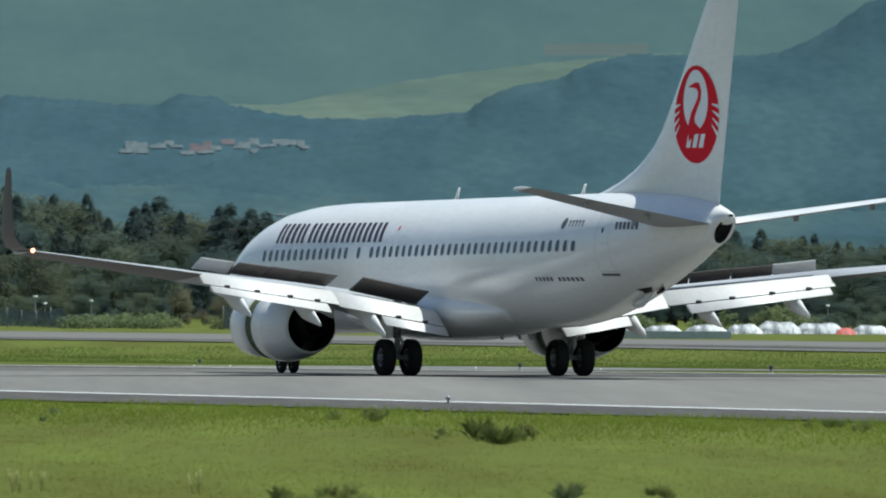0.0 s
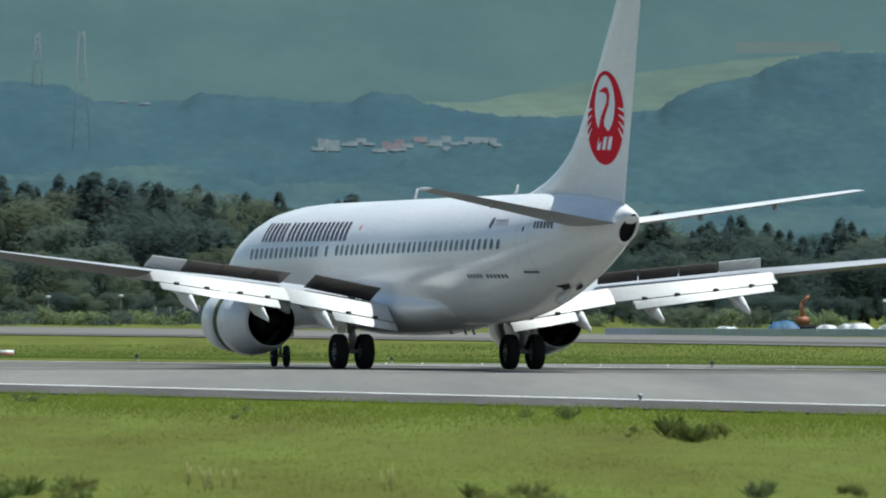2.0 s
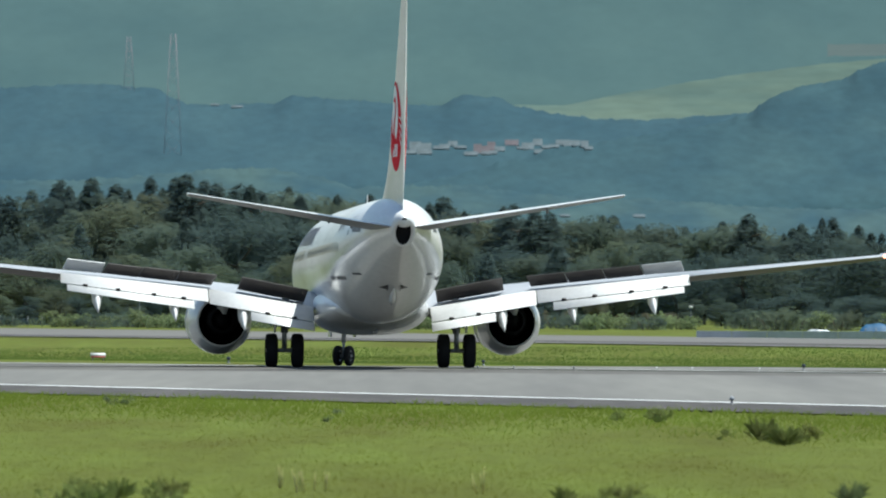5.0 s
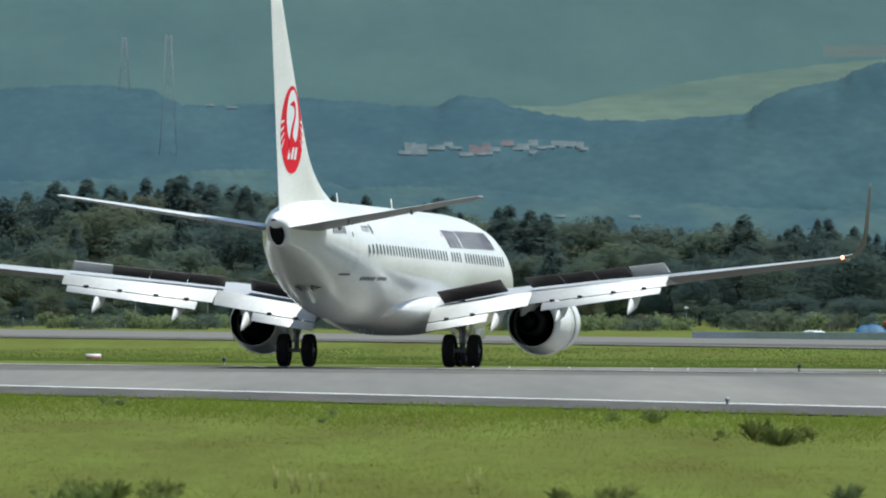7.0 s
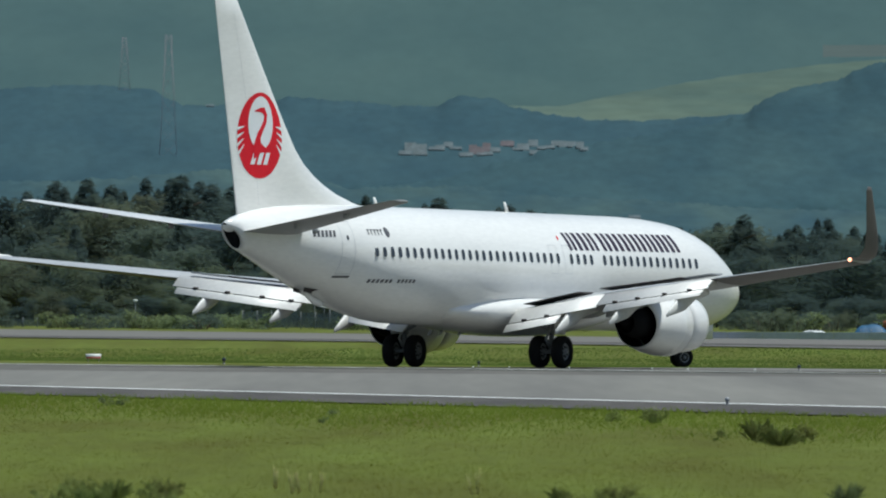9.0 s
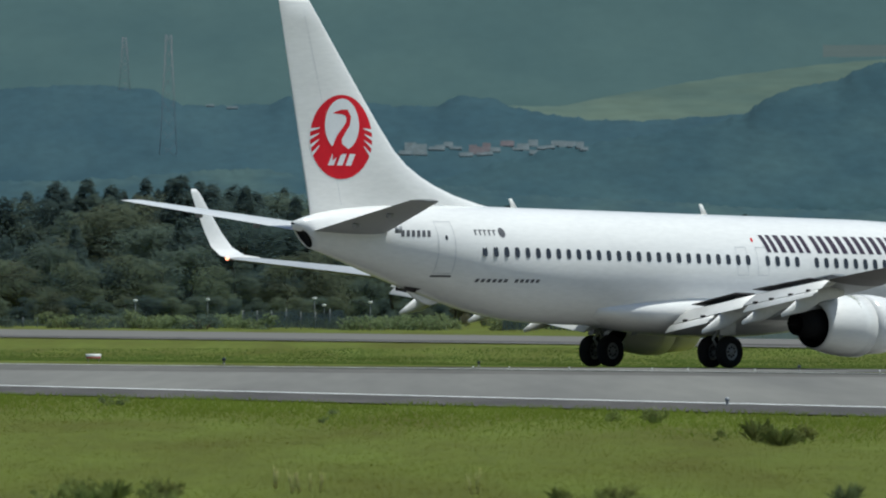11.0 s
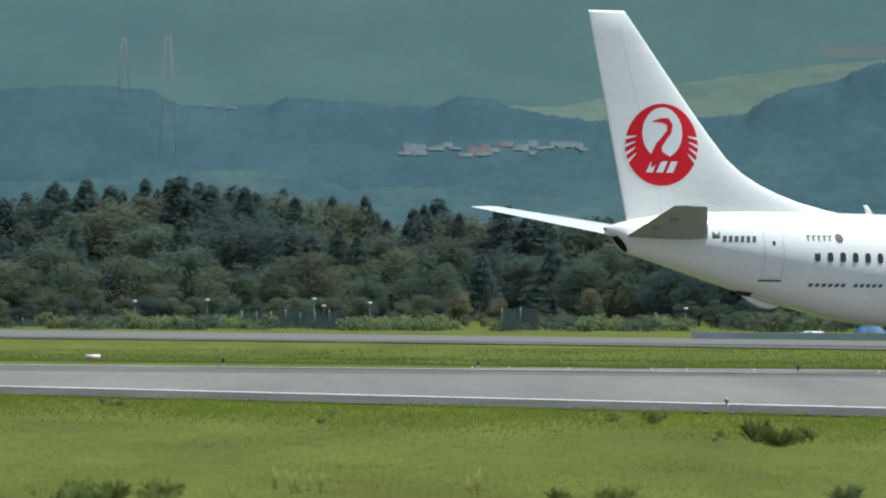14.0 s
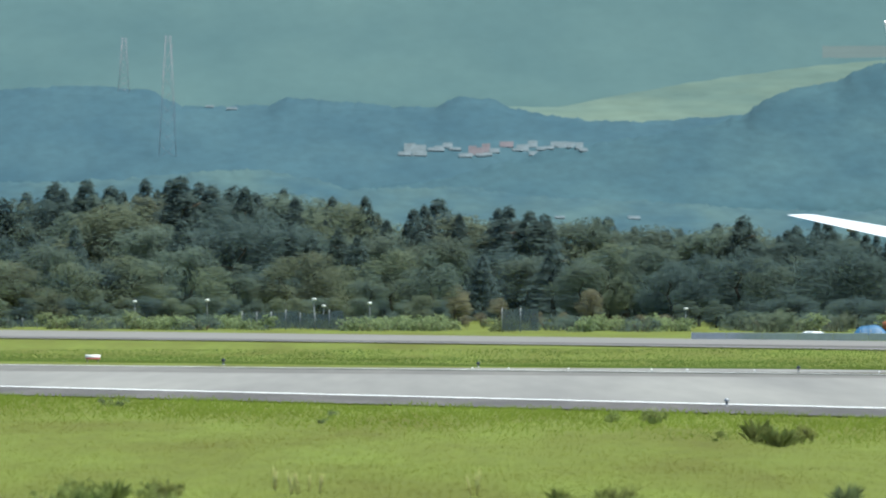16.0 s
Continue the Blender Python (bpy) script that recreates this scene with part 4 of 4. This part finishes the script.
    t /= np.linalg.norm(t, axis=1)[:, None]
    b = np.cross(nrm, t)
    s = (size * rs.uniform(0.5, 1.35, count))[:, None]
    verts = np.stack([pos - t * s, pos + b * s * 0.55 + nrm * s * 0.2, pos + t * s, pos - b * s * 0.55 + nrm * s * 0.2], 1).reshape(-1, 3)
    me = bpy.data.meshes.new(name)
    me.from_pydata(verts.tolist(), [], (np.arange(count * 4).reshape(-1, 4)).tolist())
    me.materials.append(material)
    return me


def leaf_mesh(name, centres, radii, count, size, material, rs, flat=0.85):
    """Leaves on the skins of overlapping lobes."""
    k = rs.choice(len(centres), count, p=np.array(radii) ** 2 / np.sum(np.array(radii) ** 2))
    v = rs.normal(size=(count, 3))
    v /= np.linalg.norm(v, axis=1)[:, None]
    pos = np.array(centres)[k] + v * (np.array(radii)[k] * rs.uniform(0.55, 1.18, count))[:, None] * np.array([1, 1, 0.85])
    return leaf_cloud(name, pos, v, size, material, rs, flat)


def trunk_bm(h, r, rs):
    bm = bmesh.new()
    p = Vector((0, 0, -0.1))
    for k in range(4):
        q = Vector((rs.normal() * 0.12 * k, rs.normal() * 0.12 * k, h * (k + 1) / 4))
        rod(bm, p, q, r * (1 - k * 0.22), r * (1 - (k + 1) * 0.22), 7)
        if k > 0:
            for _ in range(2):
                a = rs.uniform(0, math.tau)
                rod(bm, q, q + Vector((math.cos(a) * h * 0.10, math.sin(a) * h * 0.10, h * 0.07)), r * 0.35, r * 0.1, 5)
        p = q
    return bm


def broadleaf(seed, material, leaves=4200):
    """A round-headed tree 10 m high."""
    rs = np.random.RandomState(seed)
    tree = new("tree")
    part("trunk", trunk_bm(6.5, 0.22, rs), BARK, tree)
    c, r = [], []
    for k in range(15):
        z = rs.uniform(1.3, 8.4)
        w = 3.0 * math.sin(math.pi * min(1, max(0.12, (z - 0.8) / 9.5)) ** 0.9)
        a = rs.uniform(0, math.tau)
        d = w * rs.uniform(0.25, 0.85)
        c.append((d * math.cos(a), d * math.sin(a), z)), r.append(rs.uniform(0.9, 1.9))
    c.append((rs.normal() * 0.4, 0, 8.9)), r.append(1.0)
    shared("crown", leaf_mesh("crown", c, r, leaves, 0.24, material, rs, 0.55), tree)
    return tree


def cedar(seed, material, leaves=3800):
    """A pointed conifer 10 m high."""
    rs = np.random.RandomState(seed)
    tree = new("tree")
    part("trunk", trunk_bm(7.6, 0.18, rs), BARK, tree)
    # drooping tiers of branches, narrowing to a tip; each side reaches out differently
    u = 1 - rs.uniform(0, 1, leaves) ** 0.66
    a = rs.uniform(0, math.tau, leaves)
    tiers = rs.uniform(6.5, 9.0)
    step = (u * tiers + 0.10 * np.sin(3 * a + rs.uniform(0, 6))) % 1.0
    lop = 1 + 0.16 * np.sin(a * 2 + 7 * u + rs.uniform(0, 6)) + 0.12 * np.sin(a * 5 + rs.uniform(0, 6))
    rad = 2.7 * (1 - u) ** 0.8 * (1.0 - 0.38 * step) * lop * np.sqrt(rs.uniform(0.2, 1.08, leaves)) + 0.10 * rs.uniform(0, 1, leaves)
    pos = np.stack([rad * np.cos(a), rad * np.sin(a), 0.7 + 9.3 * u - 0.12 * rad], 1)
    out = np.stack([np.cos(a), np.sin(a), np.full(leaves, 0.4)], 1)
    shared("crown", leaf_cloud("crown", pos, out, 0.20, material, rs, 0.5), tree)
    return tree


def shrub(seed, material, name="shrub", h=1.0, leaves=420, size=0.09, flat=0.62):
    rs = np.random.RandomState(seed)
    ob = new(name)
    bm = bmesh.new()
    for k in range(5):
        a = k * 1.26
        rod(bm, (0, 0, -0.03), (math.cos(a) * 0.3 * h, math.sin(a) * 0.3 * h, 0.6 * h), 0.02 * h, 0.008 * h, 5)
    part("stem", bm, BARK, ob)
    c = [(rs.uniform(-0.55, 0.55) * h, rs.uniform(-0.45, 0.45) * h, h * rs.uniform(0.16, 0.72)) for _ in range(12)]
    shared("foliage", leaf_mesh("foliage", c, [h * rs.uniform(0.18, 0.34) for _ in c], leaves, size, material, rs, flat), ob)
    return ob


def tuft(seed, material, h, blades=150):
    """Feathery weed: thin arching blades out of one root, with a few stems."""
    rs = np.random.RandomState(seed)
    ob = new("weed")
    bm = bmesh.new()
    for k in range(4):
        a = k * 1.57 + rs.uniform(0, 1)
        rod(bm, (0, 0, -0.03), (math.cos(a) * 0.25 * h, math.sin(a) * 0.25 * h, 0.95 * h), 0.012 * h, 0.005 * h, 5)
    part("stem", bm, material, ob)
    a = rs.uniform(0, math.tau, blades)
    lean = rs.uniform(0.1, 0.75, blades) * h
    up = np.sqrt(np.maximum(0.05, 1 - (lean / h) ** 2)) * h * rs.uniform(0.35, 1.05, blades)
    way = np.stack([np.cos(a), np.sin(a), np.zeros(blades)], 1)
    side = np.stack([-np.sin(a), np.cos(a), np.zeros(blades)], 1) * (h * rs.uniform(0.010, 0.028, blades))[:, None]
    root = way * (rs.uniform(0, 0.35, blades) * h)[:, None]
    z = np.array([0, 0, 1.0])
    mid = root + way * (lean * 0.35)[:, None] + z * (up * 0.7)[:, None]
    tip = root + way * lean[:, None] + z * up[:, None]
    co = np.stack([root - side, root + side, mid + side, tip, mid - side], 1).reshape(-1, 3)
    me = bpy.data.meshes.new("foliage")
    me.from_pydata(co.tolist(), [], np.arange(blades * 5).reshape(-1, 5).tolist())
    me.materials.append(material)
    shared("foliage", me, ob)
    return ob


def build_woods():
    rnd = random.Random(11)
    broad = [broadleaf(s, m) for s, m in ((1, LEAFA), (2, LEAFE), (3, LEAFF), (4, LEAFA), (5, LEAFE), (6, LEAFF))]
    deep = [broad[2], broad[5], broad[3]]
    olive = [broadleaf(s, LEAFD, 4200) for s in (7, 8)]
    cedars = [cedar(s, LEAFB) for s in (11, 12, 13, 14)]
    sky = curve_through([-200, 0, 60, 130, 230, 290, 350, 420, 500, 600, 655, 690, 740, 780, 860, 940, 1000, 1100, 1200, 1300, 1380, 1450, 1568, 1700, 1850, 2100],
                        [350, 348, 342, 334, 328, 326, 326, 324, 334, 342, 358, 380, 368, 360, 368, 374, 378, 390, 396, 384, 410, 394, 412, 400, 412, 434])
    used = set()

    def put(proto, px, top, d, lab, wide=1.0):
        x, z = up_at(d, px, top)
        s = max(0.2, z / (9.7 if proto in cedars else 9.7))
        m = Matrix.LocRotScale((x, d, -0.05), Euler((0, 0, rnd.uniform(0, 6.28))), (s * wide, s * wide, s))
        if proto in used:
            ob = copy_thing(proto, m)
        else:
            used.add(proto)
            ob = proto
            ob.matrix_basis = m
        tagged(ob, lab, "tree", "trees behind the airfield")
    px = -90
    while px < 2200:
        con = rnd.random() < 0.66
        put(rnd.choice(cedars if con else broad), px, sky(px) + (rnd.uniform(-8, 16) if con else rnd.uniform(4, 24)), 1340 + rnd.uniform(-12, 12),
            "dark green pointed cedar in the wood's edge" if con else "dense green broadleaf tree in the wood", rnd.uniform(1.05, 1.6))
        px += rnd.uniform(15, 27)
    px = -90
    while px < 2200:
        con = rnd.random() < 0.3 or 1300 < px < 1560
        put(rnd.choice(cedars if con else broad), px, sky(px) + rnd.uniform(30, 84), 1275 + rnd.uniform(-15, 15),
            "dark green pointed cedar in the wood's edge" if con else "dense green broadleaf tree in the wood", rnd.uniform(1.15, 1.55))
        px += rnd.uniform(30, 52)
    px = -90
    while px < 2200:
        ol = 780 < px < 1190
        put(rnd.choice(olive if ol and rnd.random() < 0.75 else deep if px > 1240 else broad), px, (496 if ol else 452) + rnd.uniform(-22, 30), 1190 + rnd.uniform(-15, 15),
            "rounded olive-brown tree before the wood" if ol else "rounded green tree at the wood's edge", rnd.uniform(1.1, 1.5))
        px += rnd.uniform(30, 56)
    px = -90
    while px < 2200:
        put(rnd.choice(olive if 790 < px < 1190 else deep if px > 1240 else broad), px, (506 if 790 < px < 1190 else 528) + rnd.uniform(-14, 20), 1150 + rnd.uniform(-10, 10), "low bushy tree closing the wood's edge", rnd.uniform(1.3, 1.9))
        px += rnd.uniform(30, 52)
    put(olive[0], 885, 414, 1255, "tree with a yellowish brown crown in the wood", 1.0)
    put(olive[1], 505, 384, 1290, "tree with a yellowish brown crown in the wood", 1.0)
    # low hedge and shrubs along the far side of the taxiway
    hedge = [shrub(s, m, "shrub", 1.0, 380, 0.10) for s, m in ((21, LEAFC), (22, LEAFC), (23, LEAFA), (24, LEAFE))]
    seen = set()
    px = -40
    while px < 2150:
        thick = 90 < px < 400 or 600 < px < 780 or 960 < px < 1190 or 1290 < px < 1480
        k = rnd.choice((0, 1, 2) if px < 1200 else (1, 2, 3, 2))
        if thick or rnd.random() < 0.35:
            d = 1075 + rnd.uniform(-25, 25)
            x, _ = up_at(d, px, 500)
            s = rnd.uniform(0.95, 1.35) if px < 1290 else rnd.uniform(1.2, 1.9)
            m = Matrix.LocRotScale((x, d, -0.28 * s), Euler((0, 0, rnd.uniform(0, 6.28))), (s * 1.8, s * 1.4, s * 1.12))
            ob = copy_thing(hedge[k], m) if k in seen else hedge[k]
            ob.matrix_basis = m
            seen.add(k)
            tagged(ob, "yellow-green shrub beside the far taxiway" if k < 2 else "dull green shrub beside the far taxiway", "shrub", "shrubs by the taxiway")
        px += rnd.uniform(14, 26)


def build_grass():
    """Uneven blades over the near field and the strip beyond the runway."""
    rs = np.random.RandomState(5)

    def field(name, material, n, y0, y1, inside, h, w, label, power=1.0):
        y = y0 + (y1 - y0) * rs.uniform(0, 1, n) ** power
        x = rs.uniform(-0.0285, 0.0455, n) * y
        keep = inside(x, y)
        x, y = x[keep], y[keep]
        thick = np.array([noise.noise(Vector((a * 0.22, b * 0.035, 7.3))) + 0.6 * noise.noise(Vector((a * 0.9, b * 0.12, 2.1))) for a, b in zip(x, y)])
        keep = rs.uniform(0, 1, len(x)) < 0.7 + 0.5 * thick
        x, y = x[keep], y[keep]
        m = len(x)
        patch = np.array([noise.noise(Vector((a * 0.35, b * 0.06, 1.7))) for a, b in zip(x, y)])
        hh = h * rs.uniform(0.45, 1.25, m) * (1 + 0.7 * patch)
        z = np.array([height(a, b) for a, b in zip(x, y)]) - 0.04
        a = rs.uniform(-0.6, 0.6, m)
        lean = rs.normal(0, 1.1, (m, 2)) * hh[:, None]
        lean[:, 1] = -np.abs(lean[:, 1]) * 1.5 - hh * 0.8
        ww = w * rs.uniform(0.6, 1.5, m)
        p0 = np.stack([x - ww * np.cos(a), y - ww * np.sin(a), z], 1)
        p1 = np.stack([x + ww * np.cos(a), y + ww * np.sin(a), z], 1)
        p2 = np.stack([x + lean[:, 0], y + lean[:, 1], z + hh], 1)
        me = bpy.data.meshes.new(name)
        me.from_pydata(np.stack([p0, p1, p2], 1).reshape(-1, 3).tolist(), [], np.arange(m * 3).reshape(-1, 3).tolist())
        me.materials.append(material)
        tagged(new(name, me), label, kind="stuff")
    far_u = lambda x, y: x * FAR_N.x + (y - 575) * FAR_N.y
    field("grass", FARBLADE, 90000, 590, 800, lambda x, y: (far_u(x, y) > 34) & (y < 862 - 2.0 * x), 0.05, 0.022, "grass strip between runway and taxiway")
    slope = (EDGE_B[1] - EDGE_A[1]) / (EDGE_B[0] - EDGE_A[0])
    near_edge = lambda x: EDGE_A[1] + (x - EDGE_A[0]) * slope
    field("grass", BLADE, 130000, 165, 470, lambda x, y: y < near_edge(x) - 0.5, 0.02, 0.006, "short green mown grass of the near field")
    field("grass", FRINGE, 110000, 270, 470, lambda x, y: (y < near_edge(x) + 1.0 + 6 * np.array([noise.noise(Vector((a * 0.9, 0.3, 5.0))) for a in x])) & (y > near_edge(x) - 75 * rs.uniform(0, 1, len(x)) ** 1.5), 0.13, 0.012, "longer bright grass fringe along the shoulder")


def build_small():
    REDW = mat("red_marker_paint", (0.55, 0.12, 0.10), 0.6, var=0.1)
    WHITEP = mat("white_fitting_paint", (0.80, 0.80, 0.78), 0.5, var=0.06)
    SHEETW = mat("weathered_white_sheet", (0.66, 0.68, 0.67), 0.7, var=0.3, scale=1.6, col2=(0.16, 0.18, 0.19), spread=0.1)
    BLUEP = mat("blue_cover_sheet", (0.015, 0.10, 0.21), 0.6, var=0.15, scale=2)
    ORANGEP = mat("orange_machine_paint", (0.36, 0.13, 0.06), 0.6, var=0.1)
    POST = mat("grey_post", (0.25, 0.26, 0.27), 0.6, var=0.1)
    MESH = leafy(mat("grey_fence_netting", (0.21, 0.25, 0.26), 0.8, var=0.15, scale=1.0), 0.4, 0.4)
    CONC = mat("grey_concrete_wall", (0.50, 0.53, 0.55), 0.85, var=0.08, scale=0.4)
    rnd = random.Random(3)
    # weeds standing out of the near field
    def weed(px, py, w, hpx, seed, material=WEED, leaves=70):
        d = 85886 / (py - 502.5 - (px - 784) * 0.0037)
        h = hpx * d / F
        for k in range(w):
            hk = h * rnd.uniform(0.55, 1.15)
            ob = shrub(seed + k, material, "weed", hk * 1.3, 260, 0.13 * hk, 0.8) if k % 3 != 1 else tuft(seed + k, material, hk, leaves)
            x, _ = up_at(d, px + rnd.uniform(-0.5, 0.5) * w * 24, 500)
            ob.location = (x, d + rnd.uniform(-9, 9), -0.05)
            tagged(ob, "dark leafy weed clump in the grass", "weed", "weeds in the field")
    weed(1350, 779, 6, 44, 100), weed(1140, 748, 4, 28, 120), weed(195, 892, 9, 42, 140), weed(1040, 894, 6, 34, 160)
    weed(1528, 895, 2, 44, 180, LEAFC), weed(1290, 778, 2, 12, 190), weed(600, 740, 3, 12, 200, LEAFC), weed(200, 716, 3, 14, 210, LEAFC), weed(1700, 890, 4, 30, 220), weed(1980, 760, 4, 22, 230)
    for px in (494, 512, 524, 560, 840):
        d = 235 + rnd.uniform(-4, 4)
        x, _ = up_at(d, px, 500)
        ob = new("seed_grass")
        bm = bmesh.new()
        for k in range(3):
            e = rnd.uniform(-0.1, 0.1)
            rod(bm, (e, 0, -0.05), (e + rnd.uniform(-0.08, 0.08), 0, rnd.uniform(0.18, 0.36)), 0.011, 0.005, 4)
        part("stalk", bm, DRY, ob)
        ob.location = (x, d, 0)
        tagged(ob, "tall pale grass stalks gone to seed", "grass", "seed grasses")

    # low distance board and runway lights
    def lamp(px, py, h, lab="small dark runway edge light on a stem", d=None, dome=None):
        d = d or 85886 / (py - 502.5 - (px - 784) * 0.0037)
        x, _ = up_at(d, px, 500)
        ob = new("runway_light")
        bm = bmesh.new()
        revolve(bm, [(0, h * 0.42), (0.03 * h, h * 0.42), (0.06 * h, h * 0.16), (0.55 * h, h * 0.14)], 12, "z", caps=True)
        part("base", bm, STRUT, ob)
        bm = bmesh.new()
        revolve(bm, [(0.5 * h, h * 0.30), (0.62 * h, h * 0.33), (0.85 * h, h * 0.26), (0.98 * h, h * 0.1)], 12, "z", caps=True)
        part("lens", bm, dome or GLASSDARK, ob)
        ob.location = (x, d, height(x, d))
        tagged(ob, lab, "runway light", "runway lights")
    lamp(1288, 717, 0.19, "small runway edge light with a grey head", dome=STRUT), lamp(397, 641, 0.24), lamp(848, 645, 0.20), lamp(1415, 654, 0.22), lamp(1860, 662, 0.25)
    for px in (838, 902, 1008, 1155, 1218, 1337, 1558):
        lamp(px, 653 + (px - 784) * 0.006, 0.09, "tiny pale flush runway light", dome=WHITEP)
    d = 645.0
    x, _ = up_at(d, 166, 500)
    sign = new("marker_board")
    sign.location = (x, d, height(x, d))
    bm = bmesh.new()
    box(bm, -0.29, 0.29, -0.06, 0.06, 0.06, 0.25, 0.02)
    part("panel", bm, WHITEP, sign)
    bm = bmesh.new()
    box(bm, -0.27, 0.27, -0.067, -0.061, 0.07, 0.135)
    part("stripe", bm, REDW, sign)
    for e in (-0.2, 0.2):
        bm = bmesh.new()
        rod(bm, (e, 0, -0.05), (e, 0, 0.08), 0.02, n=8)
        part("leg", bm, STRUT, sign)
    tagged(sign, "low white marker board with a red stripe on the grass", "sign")
    # lamp posts before the wood
    for px, py in ((240, 533), (368, 531), (557, 529), (656, 536), (1215, 546), (1720, 540), (1960, 545), (574, 541)):
        d = 1095.0
        x, z = up_at(d, px, py)
        ob = new("street_lamp")
        ob.location = (x, d, 0)
        bm = bmesh.new()
        rod(bm, (0, 0, -0.1), (0, 0, z), 0.025, 0.02, 8)
        part("pole", bm, POST, ob)
        bm = bmesh.new()
        box(bm, -0.14, 0.14, -0.12, 0.12, z - 0.04, z + 0.09, 0.03)
        part("lamp_head", bm, WHITEP, ob, "white lamp head")
        tagged(ob, "thin post with a white lamp head by the wood", "lamp post", "lamp posts")
    # grey screens beside the taxiway
    for x0, x1, y0, y1, d in ((430, 610, 548, 589, 1070), (890, 955, 545, 597, 1040), (-60, 92, 562, 583, 1085)):
        ob = new("fence")
        a, b = up_at(d, x0, 500)[0], up_at(d, x1, 500)[0]
        z1 = up_at(d, x0, y0)[1]
        n = max(2, int((b - a) / 0.9))
        for k in range(n):
            xa, xb = a + (b - a) * k / n, a + (b - a) * (k + 1) / n
            bm = bmesh.new()
            hh = z1 * rnd.uniform(0.82, 1.0)
            box(bm, xa + 0.02, xb - 0.02, d - 0.02, d + 0.02, 0.05, hh)
            part("panel", bm, MESH, ob, smooth=False)
            bm = bmesh.new()
            rod(bm, (xa, d, -0.1), (xa, d, hh + 0.06), 0.03, n=6)
            part("post", bm, POST, ob)
        tagged(ob, "grey mesh screen fence before the wood", "fence", "screen fences")
    # low concrete wall on the apron side
    ob = new("low_wall")
    d = 902.0
    a, b = up_at(d, 1225, 500)[0], up_at(d, 1790, 500)[0]
    z1 = up_at(d, 1400, 588)[1]
    for k in range(9):
        xa, xb = a + (b - a) * k / 9, a + (b - a) * (k + 1) / 9
        bm = bmesh.new()
        box(bm, xa, xb - 0.02, d - 0.1, d + 0.1, -0.05, z1, 0.01)
        part("panel", bm, CONC, ob, smooth=False)
    tagged(ob, "low grey concrete wall panels by the taxiway", "wall")
    # covered stacks and a small digger behind the wall
    def stack(px, w, h, material, lab, d):
        x, _ = up_at(d, px, 500)
        st = new("covered_stack")
        bm = bmesh.new()
        n = 16
        k0 = rnd.uniform(0, 6)
        g = []
        for j in range(8):
            row = []
            for i in range(n + 1):
                e = min(1, min(i, n - i) / 4.0) ** 0.6 * min(1, min(j, 7 - j) / 1.5)
                row.append(bm.verts.new((-w / 2 + w * i / n, -0.9 + 1.8 * j / 7, e * h * (0.88 + 0.05 * math.sin(i * 0.75 + k0) + 0.06 * math.sin(i * 2.3 + j * 1.9)) - 0.03)))
            g.append(row)
        for p, q in zip(g, g[1:]):
            for i in range(n):
                bm.faces.new((p[i], p[i + 1], q[i + 1], q[i]))
        part("cover_sheet", bm, material, st)
        for e in (-0.3, 0.0, 0.3):
            bm = bmesh.new()
            box(bm, e * w - 0.02, e * w + 0.02, -0.93, -0.90, 0.0, h * 0.5)
            part("strap", bm, POST, st)
        st.location = (x, d, 0)
        tagged(st, lab, "covered stack", "covered stacks behind the wall")
    for px, w, h in ((1440, 1.7, 0.32), (1618, 1.5, 0.5), (1668, 2.4, 0.62), (1745, 2.6, 0.66), (1812, 2.2, 0.7), (1872, 2.8, 0.9), (1945, 3.2, 0.8), (2035, 2.4, 0.65), (2110, 2.2, 0.7)):
        stack(px, w, h * 0.85, SHEETW, "low stack of goods under a white sheet", 985 + rnd.uniform(-4, 6))
    stack(1542, 2.0, 0.66, BLUEP, "stack of goods under a creased blue sheet", 982)
    stack(1992, 1.2, 0.40, REDW, "dull red covered stack behind the wall", 984)
    x, _ = up_at(990, 1576, 500)
    ex = new("digger")
    ex.location = (x, 990, 0)
    bm = bmesh.new()
    rod(bm, (0, 0, 0.7), (-0.1, 0, 1.6), 0.13, 0.1, 8), rod(bm, (-0.1, 0, 1.6), (0.35, 0, 2.0), 0.1, 0.07, 8)
    part("arm", bm, ORANGEP, ex, "raised orange arm")
    bm = bmesh.new()
    box(bm, -0.4, 0.35, -0.6, 0.6, 0.35, 0.80, 0.05)
    part("body", bm, ORANGEP, ex)
    for v in (-0.5, 0.5):
        bm = bmesh.new()
        box(bm, -0.8, 0.8, v - 0.15, v + 0.15, 0.0, 0.38, 0.12)
        part("track", bm, RUBBER, ex)
    tagged(ex, "small orange digger parked behind the wall", "digger")


build_ground()
build_paving()
jet = build_jet()
build_small()
build_distance()
build_woods()
build_grass()
motions()
